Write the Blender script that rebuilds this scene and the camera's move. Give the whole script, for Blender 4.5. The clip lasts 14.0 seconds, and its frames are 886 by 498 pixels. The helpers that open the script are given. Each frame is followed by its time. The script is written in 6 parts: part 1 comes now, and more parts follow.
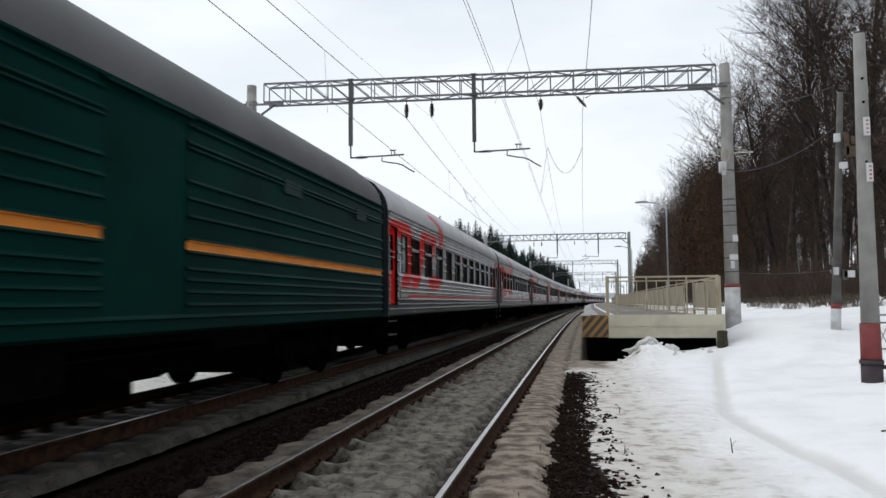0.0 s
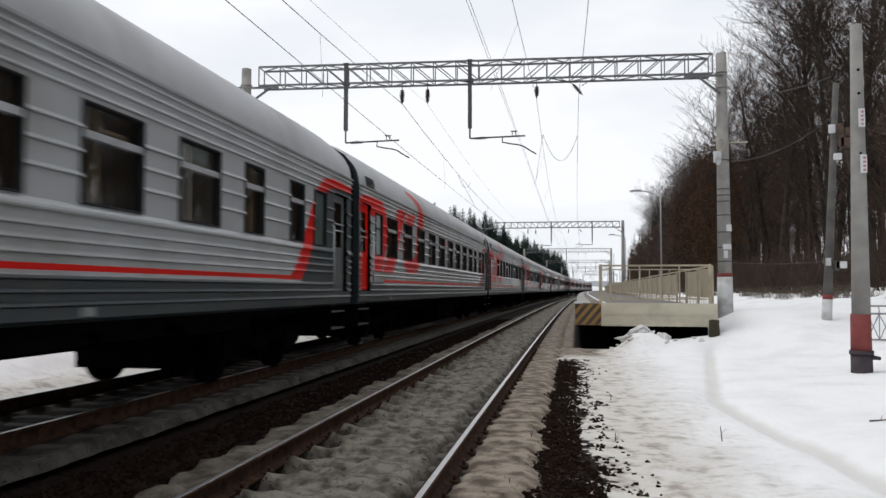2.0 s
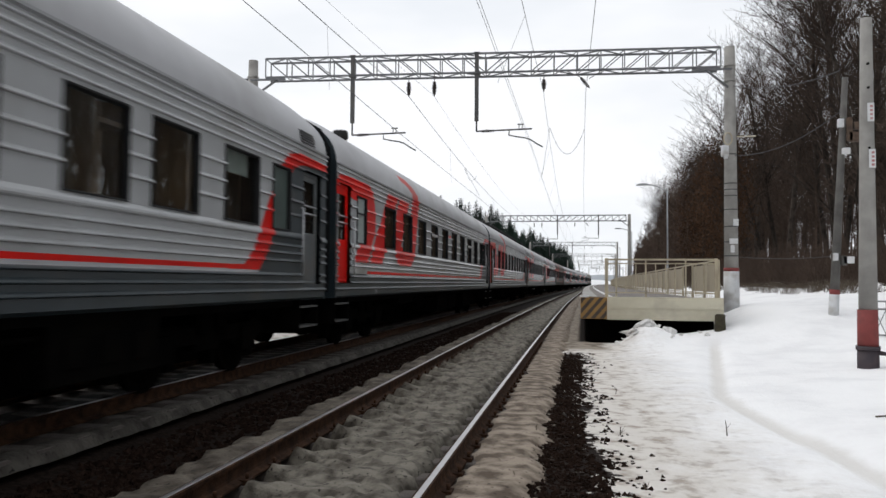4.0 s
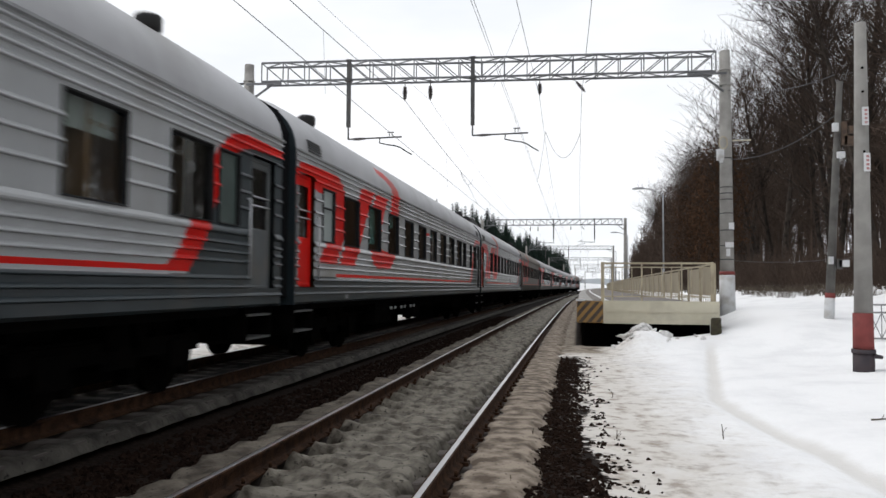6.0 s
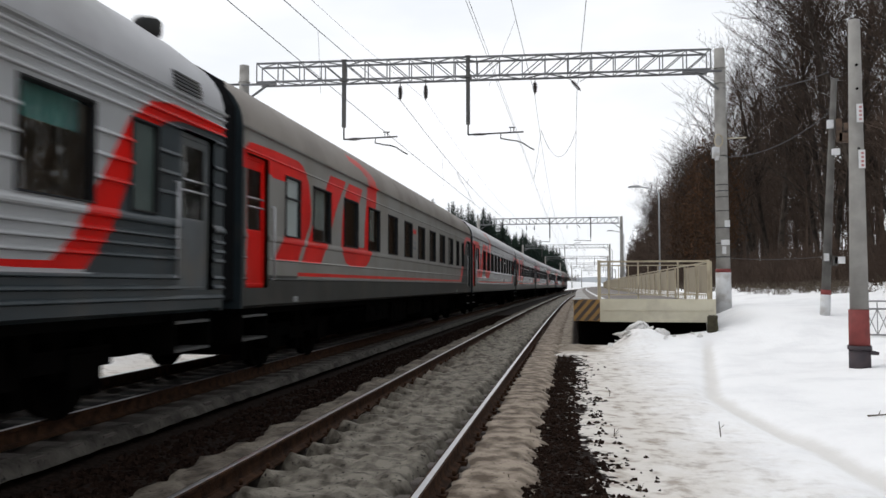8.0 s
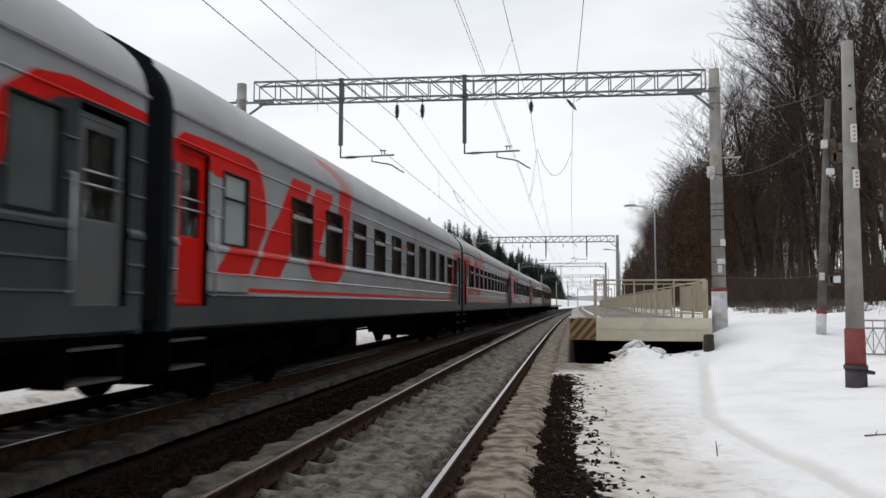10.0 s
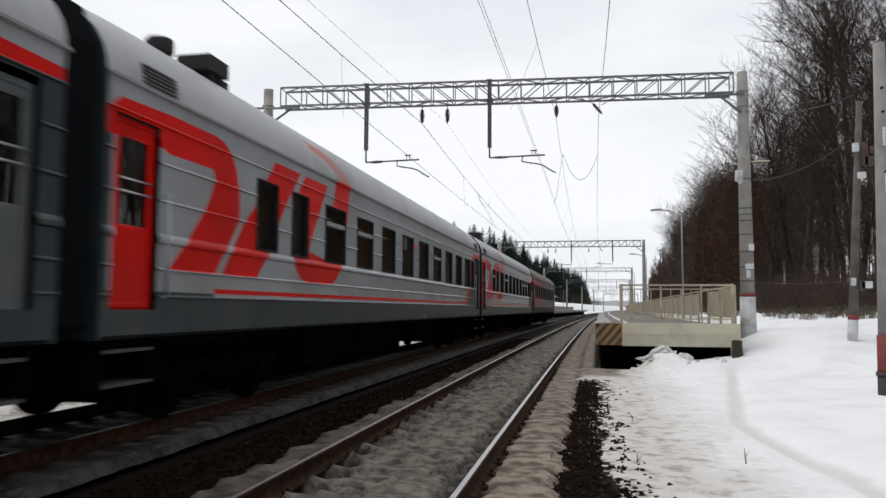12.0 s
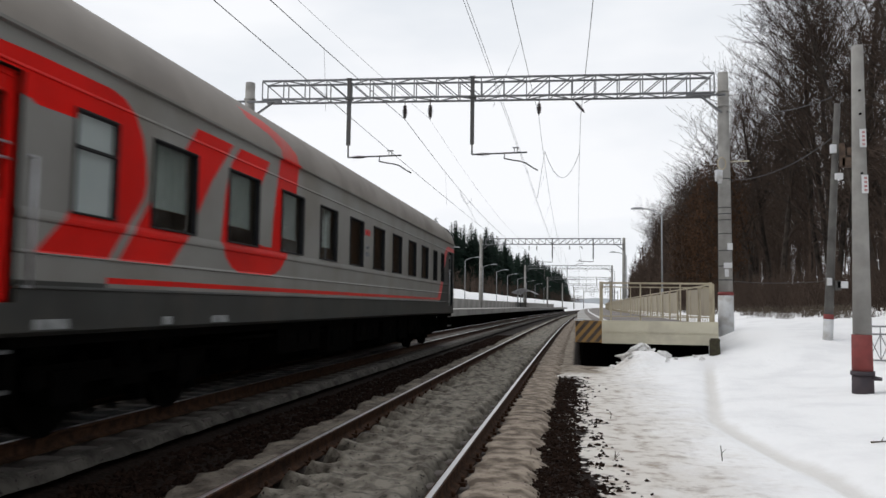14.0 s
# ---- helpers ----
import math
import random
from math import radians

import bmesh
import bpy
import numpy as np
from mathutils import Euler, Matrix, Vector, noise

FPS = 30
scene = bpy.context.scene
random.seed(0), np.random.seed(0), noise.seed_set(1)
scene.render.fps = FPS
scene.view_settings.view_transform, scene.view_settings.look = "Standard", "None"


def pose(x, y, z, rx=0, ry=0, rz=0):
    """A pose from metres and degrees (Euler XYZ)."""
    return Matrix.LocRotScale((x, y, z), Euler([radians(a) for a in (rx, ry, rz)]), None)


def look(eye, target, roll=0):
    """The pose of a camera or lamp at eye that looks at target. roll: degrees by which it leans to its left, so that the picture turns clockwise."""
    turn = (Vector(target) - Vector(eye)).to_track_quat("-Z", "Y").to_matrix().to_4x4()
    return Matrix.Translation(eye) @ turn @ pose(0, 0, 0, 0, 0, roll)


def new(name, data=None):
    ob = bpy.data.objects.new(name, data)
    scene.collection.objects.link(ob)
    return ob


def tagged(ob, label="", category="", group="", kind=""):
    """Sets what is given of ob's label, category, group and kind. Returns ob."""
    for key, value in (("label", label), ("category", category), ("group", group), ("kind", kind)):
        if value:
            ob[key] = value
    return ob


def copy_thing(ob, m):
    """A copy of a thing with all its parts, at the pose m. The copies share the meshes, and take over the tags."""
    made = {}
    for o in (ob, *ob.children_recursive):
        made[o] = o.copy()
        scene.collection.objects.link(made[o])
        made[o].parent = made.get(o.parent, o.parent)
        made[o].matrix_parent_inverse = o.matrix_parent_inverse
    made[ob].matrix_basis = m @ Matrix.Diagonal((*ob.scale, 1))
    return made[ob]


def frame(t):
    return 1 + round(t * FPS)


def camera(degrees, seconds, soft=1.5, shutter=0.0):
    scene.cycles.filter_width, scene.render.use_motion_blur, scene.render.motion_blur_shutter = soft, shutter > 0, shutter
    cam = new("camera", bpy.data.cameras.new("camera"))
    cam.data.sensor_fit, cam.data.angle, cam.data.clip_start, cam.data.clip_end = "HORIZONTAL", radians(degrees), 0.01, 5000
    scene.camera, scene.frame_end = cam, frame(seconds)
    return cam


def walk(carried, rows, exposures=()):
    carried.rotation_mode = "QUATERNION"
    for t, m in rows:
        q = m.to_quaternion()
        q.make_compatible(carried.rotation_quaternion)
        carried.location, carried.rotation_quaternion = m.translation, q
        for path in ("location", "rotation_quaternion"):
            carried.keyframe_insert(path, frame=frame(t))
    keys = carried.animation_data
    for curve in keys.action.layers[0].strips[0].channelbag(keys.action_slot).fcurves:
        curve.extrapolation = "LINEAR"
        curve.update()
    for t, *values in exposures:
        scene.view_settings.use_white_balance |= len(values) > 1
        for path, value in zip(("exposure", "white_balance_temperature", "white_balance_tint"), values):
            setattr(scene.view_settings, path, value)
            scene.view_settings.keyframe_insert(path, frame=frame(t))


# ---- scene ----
cam = camera(60.15, 14.0, 1.5, 0.16)
PATH = [
    (0.0, pose(0, 0, 1.40, 94.031, 0.523, 10.009)),
    (0.5, pose(0, 0, 1.40, 93.745, 0.107, 9.816)),
    (1.0, pose(0, 0, 1.40, 93.528, 0.047, 9.541)),
    (1.5, pose(0, 0, 1.40, 93.049, 0.054, 9.976)),
    (2.0, pose(0, 0, 1.40, 93.009, -0.114, 9.523)),
    (2.5, pose(0, 0, 1.40, 92.898, -0.390, 9.130)),
    (3.0, pose(0, 0, 1.40, 92.435, -0.566, 9.498)),
    (5.5, pose(0, 0, 1.40, 92.668, -0.254, 10.265)),
    (6.0, pose(0, 0, 1.40, 92.775, -0.365, 9.672)),
    (6.5, pose(0, 0, 1.40, 92.653, -0.219, 9.427)),
    (7.0, pose(0, 0, 1.40, 92.605, 0.075, 9.525)),
    (7.5, pose(0, 0, 1.40, 92.941, 0.155, 9.693)),
    (8.0, pose(0, 0, 1.40, 92.740, 0.044, 9.424)),
    (10.5, pose(0, 0, 1.40, 94.333, -0.111, 9.131)),
    (11.0, pose(0, 0, 1.40, 94.372, -0.131, 9.488)),
    (11.5, pose(0, 0, 1.40, 93.929, -0.086, 10.664)),
    (12.0, pose(0, 0, 1.40, 94.429, -0.298, 10.982)),
    (12.5, pose(0, 0, 1.40, 94.548, -0.250, 10.260)),
    (13.0, pose(0, 0, 1.40, 94.191, -0.601, 9.685)),
    (13.5, pose(0, 0, 1.40, 93.976, -0.744, 9.285)),
    (14.0, pose(0, 0, 1.40, 94.160, -0.771, 9.552)),
]
walk(cam, PATH, [(0.0, 0.0, 6270, 8), (1.1, 0.0, 6300, 8), (1.8, 0.0, 6480, 10), (3.2, 0.0, 6500, 10), (5.3, 0.12, 6500, 10), (8.2, 0.10, 6500, 10), (10.3, -0.03, 6500, 10), (14.0, -0.03, 6500, 10)])

# ---- light: a bright overcast winter sky ----
world = bpy.data.worlds.new("overcast_sky")
scene.world = world
world.use_nodes = True
wn, wl = world.node_tree.nodes, world.node_tree.links
wn.clear()
w_out = wn.new("ShaderNodeOutputWorld")
w_bg = wn.new("ShaderNodeBackground")
w_sky = wn.new("ShaderNodeTexSky")
w_sky.sky_type = "NISHITA"
w_sky.sun_disc = False
w_sky.sun_elevation = radians(58)
w_sky.sun_rotation = radians(-75)
w_hsv = wn.new("ShaderNodeHueSaturation")
w_hsv.inputs["Saturation"].default_value = 0.25
w_hsv.inputs["Value"].default_value = 0.10
w_tex = wn.new("ShaderNodeTexCoord")
w_map = wn.new("ShaderNodeMapping")
w_map.inputs["Scale"].default_value = (1.0, 1.0, 3.2)
w_noise = wn.new("ShaderNodeTexNoise")
w_noise.inputs["Scale"].default_value = 1.7
w_noise.inputs["Detail"].default_value = 5.0
w_ramp = wn.new("ShaderNodeValToRGB")
w_ramp.color_ramp.elements[0].position = 0.30
w_ramp.color_ramp.elements[0].color = (0.68, 0.735, 0.80, 1)
w_ramp.color_ramp.elements[1].position = 0.62
w_ramp.color_ramp.elements[1].color = (0.955, 0.97, 1.0, 1)
w_mix = wn.new("ShaderNodeMix")
w_mix.data_type = "RGBA"
w_mix.inputs["Factor"].default_value = 0.93
wl.new(w_sky.outputs["Color"], w_hsv.inputs["Color"])
wl.new(w_tex.outputs["Generated"], w_map.inputs["Vector"])
wl.new(w_map.outputs["Vector"], w_noise.inputs["Vector"])
wl.new(w_noise.outputs["Fac"], w_ramp.inputs["Fac"])
wl.new(w_hsv.outputs["Color"], w_mix.inputs["A"])
wl.new(w_ramp.outputs["Color"], w_mix.inputs["B"])
wl.new(w_mix.outputs["Result"], w_bg.inputs["Color"])
w_bg.inputs["Strength"].default_value = 1.06
wl.new(w_bg.outputs["Background"], w_out.inputs["Surface"])

sun_data = bpy.data.lights.new("sun", "SUN")
sun_data.energy = 0.9
sun_data.angle = radians(40)
sun_data.color = (1.0, 0.97, 0.93)
sun = new("sun", sun_data)
sun.matrix_basis = look((-45, 12, 75), (0, 0, 0))

# ---- plan ----
RADIUS = 4240.0            # the line bends gently to the right ahead
AX1 = -1.836               # axis of the free track
AX2 = -6.046               # axis of the train
RISE = 0.05                # the train's track lies a little higher
SLEEPER = 0.5435           # sleeper pitch
GANTRIES = [26.0, 88.0, 146.0, 204.0, 262.0, 320.0, 378.0]


def bend(y):
    return y * y / (2 * RADIUS) if y > 0 else 0.0


def smooth(a, b, v):
    t = min(1.0, max(0.0, (v - a) / (b - a)))
    return t * t * (3 - 2 * t)


def lerp_table(table, v):
    for (a, p), (b, q) in zip(table, table[1:]):
        if v <= b:
            return p + (q - p) * max(0.0, (v - a)) / (b - a)
    return table[-1][1]


RIGHT_SLOPE = [(0.3, -0.225), (1.0, -0.235), (2.5, -0.20), (4.5, -0.10), (7, 0.12), (12, 0.55), (25, 1.2), (60, 2.6), (300, 8), (3000, 10)]
LEFT_SLOPE = [(7.3, -0.20), (8.3, -0.12), (9.2, 0.05), (10.4, 0.34), (13, 0.45), (20, 0.7), (60, 2.0), (300, 6), (3000, 8)]


def ground_z(x, y):
    """Height of the ground: two ballasted tracks in a shallow trough between snowy banks."""
    u = x - bend(y)
    if u > 0.3:
        z = lerp_table(RIGHT_SLOPE, u)
        z += 0.85 * smooth(17, 27.5, y) * smooth(2.9, 5.6, u)
        z += 0.22 * noise.noise((x * 0.8, y * 0.7, 21.0)) * smooth(7.5, 10.0, u)
        path = 2.08 + max((12 - y) * 0.085, (y - 12) * 0.155)
        z -= 0.09 * math.exp(-((u - path) / 0.2) ** 2) * smooth(3, 6, y) * (1 - smooth(19, 22, y))
        z += 0.10 * (noise.noise((x * 0.5, y * 0.35, 3.0))) * smooth(1.0, 3.0, u)
        z += 0.025 * noise.noise((x * 2.3, y * 2.0, 9.0)) * smooth(0.3, 1.2, u)
        z += 0.26 * smooth(19.0, 21.3, y) * smooth(0.9, 1.8, u) * (1 - smooth(5, 8, u)) * (1 - smooth(22.5, 25, y))
        heap = math.exp(-((u - 1.75) / 0.55) ** 2 - ((y - 20.7) / 0.7) ** 2)
        z += 0.34 * heap * (1 + 0.35 * noise.noise((x * 3, y * 3, 0)))
        z -= 0.50 * smooth(21.5, 22.4, y) * (1 - smooth(3.4, 4.2, u)) * (1 - smooth(395, 400, y))
        return z
    if u < -7.3:
        z = lerp_table(LEFT_SLOPE, -u)
        z += 0.30 * noise.noise((x * 0.9, y * 0.45, 12.0)) * smooth(7.6, 9.6, -u) + 0.09 * noise.noise((x * 2.6, y * 1.9, 14.0)) * smooth(7.3, 8.0, -u)
        z += 2.8 * smooth(11.8, 15.5, -u) * smooth(38, 52, y) * (1 - smooth(60, 200, -u))
        z -= 0.75 * smooth(40, 47, y) * smooth(7.8, 8.6, -u) * (1 - smooth(11.0, 11.8, -u)) * (1 - smooth(236, 240, y))
        return z
    z = -0.30
    if -4.7 < u < -3.25:
        z = -0.36 + 0.03 * noise.noise((x * 3, y * 3, 2))
    if u > -0.98:
        z = -0.225 + 0.02 * noise.noise((x * 3, y * 3, 6))
    return z


# ---- materials ----
def mat(name, color, rough=0.6, metal=0.0, second=None, scale=4.0, detail=6.0, low=0.35, high=0.65, bump=0.0, bump_scale=60.0,
        grime=None, grime_scale=0.7, grime_low=0.5, grime_high=0.75, spec=0.5, random_tone=0.0, stretch=None, speck=None):
    """A surface of two tones at one scale, stains at another, and fine relief."""
    m = bpy.data.materials.new(name)
    m.use_nodes = True
    n, l = m.node_tree.nodes, m.node_tree.links
    b = n["Principled BSDF"]
    b.inputs["Roughness"].default_value = rough
    b.inputs["Metallic"].default_value = metal
    b.inputs["Specular IOR Level"].default_value = spec
    tc = n.new("ShaderNodeTexCoord")
    vec = tc.outputs["Object"]
    if stretch:
        mp = n.new("ShaderNodeMapping")
        mp.inputs["Scale"].default_value = stretch
        l.new(vec, mp.inputs["Vector"])
        vec = mp.outputs["Vector"]

    def tone(a, c2, s, d, lo, hi):
        t = n.new("ShaderNodeTexNoise")
        t.inputs["Scale"].default_value = s
        t.inputs["Detail"].default_value = d
        r = n.new("ShaderNodeMapRange")
        r.inputs["From Min"].default_value = lo
        r.inputs["From Max"].default_value = hi
        x = n.new("ShaderNodeMix")
        x.data_type = "RGBA"
        l.new(vec, t.inputs["Vector"])
        l.new(t.outputs["Fac"], r.inputs["Value"])
        l.new(r.outputs["Result"], x.inputs["Factor"])
        if isinstance(a, tuple):
            x.inputs["A"].default_value = (*a, 1)
        else:
            l.new(a, x.inputs["A"])
        x.inputs["B"].default_value = (*c2, 1)
        return x.outputs["Result"]

    second = second or tuple(v * 0.8 for v in color)
    out = tone(color, second, scale, detail, low, high)
    if grime:
        out = tone(out, grime, grime_scale, 8.0, grime_low, grime_high)
    if speck:
        out = tone(out, speck, 26.0, 3.0, 0.63, 0.70)
    if random_tone:
        oi = n.new("ShaderNodeObjectInfo")
        mr = n.new("ShaderNodeMapRange")
        mr.inputs["To Min"].default_value = 1 - random_tone
        mr.inputs["To Max"].default_value = 1 + random_tone
        hs = n.new("ShaderNodeHueSaturation")
        l.new(oi.outputs["Random"], mr.inputs["Value"])
        l.new(mr.outputs["Result"], hs.inputs["Value"])
        l.new(out, hs.inputs["Color"])
        out = hs.outputs["Color"]
    l.new(out, b.inputs["Base Color"])
    if bump:
        t = n.new("ShaderNodeTexNoise")
        t.inputs["Scale"].default_value = bump_scale
        t.inputs["Detail"].default_value = 5
        bp = n.new("ShaderNodeBump")
        bp.inputs["Strength"].default_value = bump
        bp.inputs["Distance"].default_value = 0.03
        l.new(vec, t.inputs["Vector"])
        l.new(t.outputs["Fac"], bp.inputs["Height"])
        l.new(bp.outputs["Normal"], b.inputs["Normal"])
    return m


M_GREY = mat("grey_paint", (0.365, 0.374, 0.380), 0.20, second=(0.325, 0.333, 0.338), scale=1.2, grime=(0.21, 0.195, 0.175), grime_scale=0.55, grime_low=0.52, grime_high=0.9)
M_GREYBLUE = mat("blue_grey_paint", (0.315, 0.325, 0.338), 0.22, second=(0.28, 0.287, 0.298), scale=1.2, grime=(0.19, 0.18, 0.165), grime_scale=0.55, grime_low=0.52, grime_high=0.9)
M_DUSTY = mat("dusty_grey_paint", (0.215, 0.21, 0.195), 0.5, second=(0.185, 0.177, 0.163), scale=1.2, grime=(0.165, 0.15, 0.125), grime_scale=0.6, spec=0.3)
M_FADED = mat("faded_red_paint", (0.52, 0.20, 0.18), 0.6, second=(0.44, 0.22, 0.20), scale=1.2, spec=0.15, grime=(0.36, 0.29, 0.28), grime_scale=0.9, grime_low=0.45)
M_ROOFRED = mat("weathered_red_paint", (0.55, 0.055, 0.045), 0.5, second=(0.46, 0.075, 0.065), scale=1.2, spec=0.12, grime=(0.38, 0.15, 0.14), grime_scale=0.9, grime_low=0.5)
M_DARK_DUSTY = mat("dusty_dark_paint", (0.042, 0.043, 0.04), 0.55, second=(0.032, 0.032, 0.029), scale=1.5, grime=(0.055, 0.05, 0.042), grime_scale=1.0, spec=0.2)
M_RED = mat("red_paint", (0.62, 0.009, 0.006), 0.32, second=(0.51, 0.008, 0.005), scale=1.5, spec=0.10, grime=(0.40, 0.010, 0.008), grime_scale=0.8, grime_low=0.52, grime_high=0.85)
M_DARK = mat("dark_grey_paint", (0.026, 0.037, 0.043), 0.34, second=(0.019, 0.028, 0.033), scale=1.5, grime=(0.050, 0.048, 0.043), grime_scale=1.2, spec=0.3)
M_DOORGREY = mat("grey_door_paint", (0.10, 0.11, 0.115), 0.45, second=(0.08, 0.088, 0.09), scale=2.0, grime=(0.12, 0.11, 0.095), grime_scale=1.5, spec=0.3)
M_ROOF = mat("roof_grey", (0.37, 0.37, 0.385), 0.42, second=(0.31, 0.31, 0.32), scale=0.9, grime=(0.19, 0.185, 0.18), grime_scale=0.5)
M_ROOF_DUSTY = mat("roof_dusty", (0.235, 0.21, 0.185), 0.7, second=(0.19, 0.168, 0.148), scale=1.1, grime=(0.145, 0.122, 0.105), grime_scale=0.6)
M_GREEN = mat("green_paint", (0.0004, 0.027, 0.0215), 0.45, second=(0.0003, 0.017, 0.0135), scale=0.9, grime=(0.001, 0.020, 0.016), grime_scale=0.5, spec=0.03)
M_GREENPLATE = mat("dull_green_plate", (0.022, 0.042, 0.038), 0.6, second=(0.016, 0.030, 0.027), scale=4.0, spec=0.1)
M_GREEN_ROOF = mat("dark_roof", (0.08, 0.08, 0.08), 0.65, second=(0.055, 0.055, 0.055), scale=0.8)
M_YELLOW = mat("yellow_paint", (0.75, 0.25, 0.012), 0.45, second=(0.62, 0.2, 0.01), scale=2.0)
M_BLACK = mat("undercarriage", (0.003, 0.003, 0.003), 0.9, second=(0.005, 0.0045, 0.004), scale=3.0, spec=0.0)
M_RUBBER = mat("bellows_rubber", (0.006, 0.0065, 0.0075), 0.8, spec=0.1)
M_IRON = mat("painted_iron", (0.055, 0.058, 0.062), 0.6, second=(0.075, 0.068, 0.06), scale=3.0)
M_ROOFIRON = mat("sooty_roof_iron", (0.018, 0.019, 0.02), 0.7, second=(0.03, 0.028, 0.026), scale=3.0, spec=0.2)
M_CONCRETE_DARK = mat("old_pole_concrete", (0.13, 0.125, 0.115), 0.9, second=(0.085, 0.08, 0.075), scale=3.0, bump=0.4)
M_STEEL = mat("lattice_steel", (0.17, 0.175, 0.18), 0.6, second=(0.11, 0.11, 0.115), scale=2.0)
M_WIRE = mat("copper_wire", (0.06, 0.06, 0.065), 0.6)
M_PORCELAIN = mat("brown_porcelain", (0.035, 0.025, 0.022), 0.3)
M_CONCRETE = mat("mast_concrete", (0.33, 0.318, 0.295), 0.85, second=(0.25, 0.24, 0.225), scale=3.0, bump=0.4, grime=(0.18, 0.172, 0.16), grime_scale=1.4)
M_WHITE = mat("whitewash", (0.62, 0.63, 0.64), 0.8, second=(0.5, 0.5, 0.5), scale=4.0, grime=(0.36, 0.33, 0.29), grime_scale=2.0)
M_REDBAND = mat("faded_red_paint", (0.25, 0.052, 0.048), 0.8, second=(0.185, 0.042, 0.038), scale=5.0)
M_TAR = mat("tarred_base", (0.035, 0.028, 0.035), 0.7, second=(0.055, 0.04, 0.045), scale=5.0)
M_PLATE = mat("white_plate", (0.7, 0.7, 0.7), 0.5, second=(0.6, 0.6, 0.6))
M_REDMARK = mat("faded_red_ink", (0.42, 0.16, 0.16), 0.7, second=(0.5, 0.3, 0.3), scale=12.0)
M_RUSTBOX = mat("weathered_brown_box", (0.115, 0.075, 0.05), 0.85, second=(0.06, 0.04, 0.03), scale=6.0, bump=0.2)
M_CREAM = mat("cream_concrete", (0.64, 0.60, 0.47), 0.85, second=(0.55, 0.51, 0.39), scale=1.6, bump=0.3, grime=(0.40, 0.36, 0.285), grime_scale=1.1, grime_low=0.48)
M_BEIGE = mat("beige_fence_paint", (0.46, 0.40, 0.28), 0.6, second=(0.38, 0.33, 0.235), scale=2.0, grime=(0.28, 0.23, 0.16), grime_scale=2.0)
M_PANEL = mat("beige_sheet_metal", (0.40, 0.35, 0.26), 0.55, second=(0.33, 0.29, 0.215), scale=1.0, grime=(0.27, 0.23, 0.17))
M_OCHRE = mat("ochre_paint", (0.33, 0.19, 0.055), 0.75, second=(0.25, 0.145, 0.05), scale=3.0)
M_UMBER = mat("dark_stripe_paint", (0.055, 0.04, 0.03), 0.75, second=(0.08, 0.06, 0.045), scale=4.0)
M_ASPHALT = mat("platform_asphalt", (0.13, 0.115, 0.105), 0.9, second=(0.2, 0.18, 0.165), scale=0.8, bump=0.3, grime=(0.3, 0.28, 0.26), grime_scale=0.35, grime_low=0.55)
M_RAILTOP = mat("polished_rail", (0.5, 0.5, 0.51), 0.32, metal=1.0, second=(0.45, 0.44, 0.44), scale=8.0)
M_RAIL = mat("rusty_rail", (0.020, 0.010, 0.006), 0.9, second=(0.060, 0.029, 0.015), scale=9.0, bump=0.3, spec=0.15)
M_SLEEPER = mat("sleeper_concrete", (0.10, 0.085, 0.075), 0.9, second=(0.06, 0.05, 0.045), scale=5.0, bump=0.4)
M_STONE = mat("ballast_stone", (0.008, 0.0048, 0.0036), 0.95, second=(0.024, 0.0145, 0.0108), scale=9.0, spec=0.03, bump=0.5, bump_scale=40)
M_BARK = mat("bark", (0.062, 0.050, 0.041), 0.95, second=(0.028, 0.023, 0.020), scale=2.5, bump=0.6, bump_scale=25, spec=0.1, random_tone=0.3)
M_TWIG = mat("twig_bark", (0.070, 0.050, 0.039), 0.95, second=(0.042, 0.030, 0.023), scale=1.0, spec=0.1, random_tone=0.3)
M_BROWNLEAF = mat("withered_leaves", (0.075, 0.038, 0.020), 0.9, second=(0.035, 0.022, 0.014), scale=1.5, spec=0.1, random_tone=0.3)
M_NEEDLE = mat("spruce_needles", (0.014, 0.030, 0.020), 0.85, second=(0.008, 0.016, 0.012), scale=0.5, spec=0.15, random_tone=0.35)
M_DRYTWIG = mat("dry_stalk", (0.09, 0.07, 0.05), 0.9)
M_STUMP = mat("mossy_wood", (0.06, 0.055, 0.028), 0.95, second=(0.035, 0.028, 0.018), scale=9.0, bump=0.5)
M_INTERIOR = mat("carriage_interior", (0.28, 0.155, 0.075), 0.7, second=(0.12, 0.075, 0.045), scale=0.8)
M_CURTAIN = mat("pale_curtain", (0.42, 0.43, 0.40), 0.85, second=(0.34, 0.35, 0.33), scale=3.0, stretch=(1, 6, 0.3))
M_TINTED = mat("dim_frosted_pane", (0.075, 0.10, 0.092), 0.25, second=(0.055, 0.075, 0.07), scale=1.0)
M_BLIND = mat("green_blind", (0.13, 0.34, 0.30), 0.8, second=(0.07, 0.19, 0.17), scale=2.0, stretch=(1, 5, 0.4))
M_FROST = mat("frosted_pane", (0.36, 0.40, 0.39), 0.3, second=(0.31, 0.35, 0.34), scale=1.0)
M_ALU = mat("aluminium_trim", (0.55, 0.56, 0.58), 0.35, metal=0.6, second=(0.45, 0.45, 0.46))
M_FRAME = mat("window_rubber", (0.014, 0.014, 0.015), 0.6, spec=0.2)
M_TEXTGREY = mat("stencil_grey", (0.2, 0.21, 0.23), 0.6)
M_PALEPLATE = mat("chalky_plate", (0.30, 0.31, 0.31), 0.7, second=(0.16, 0.165, 0.165), scale=7.0)
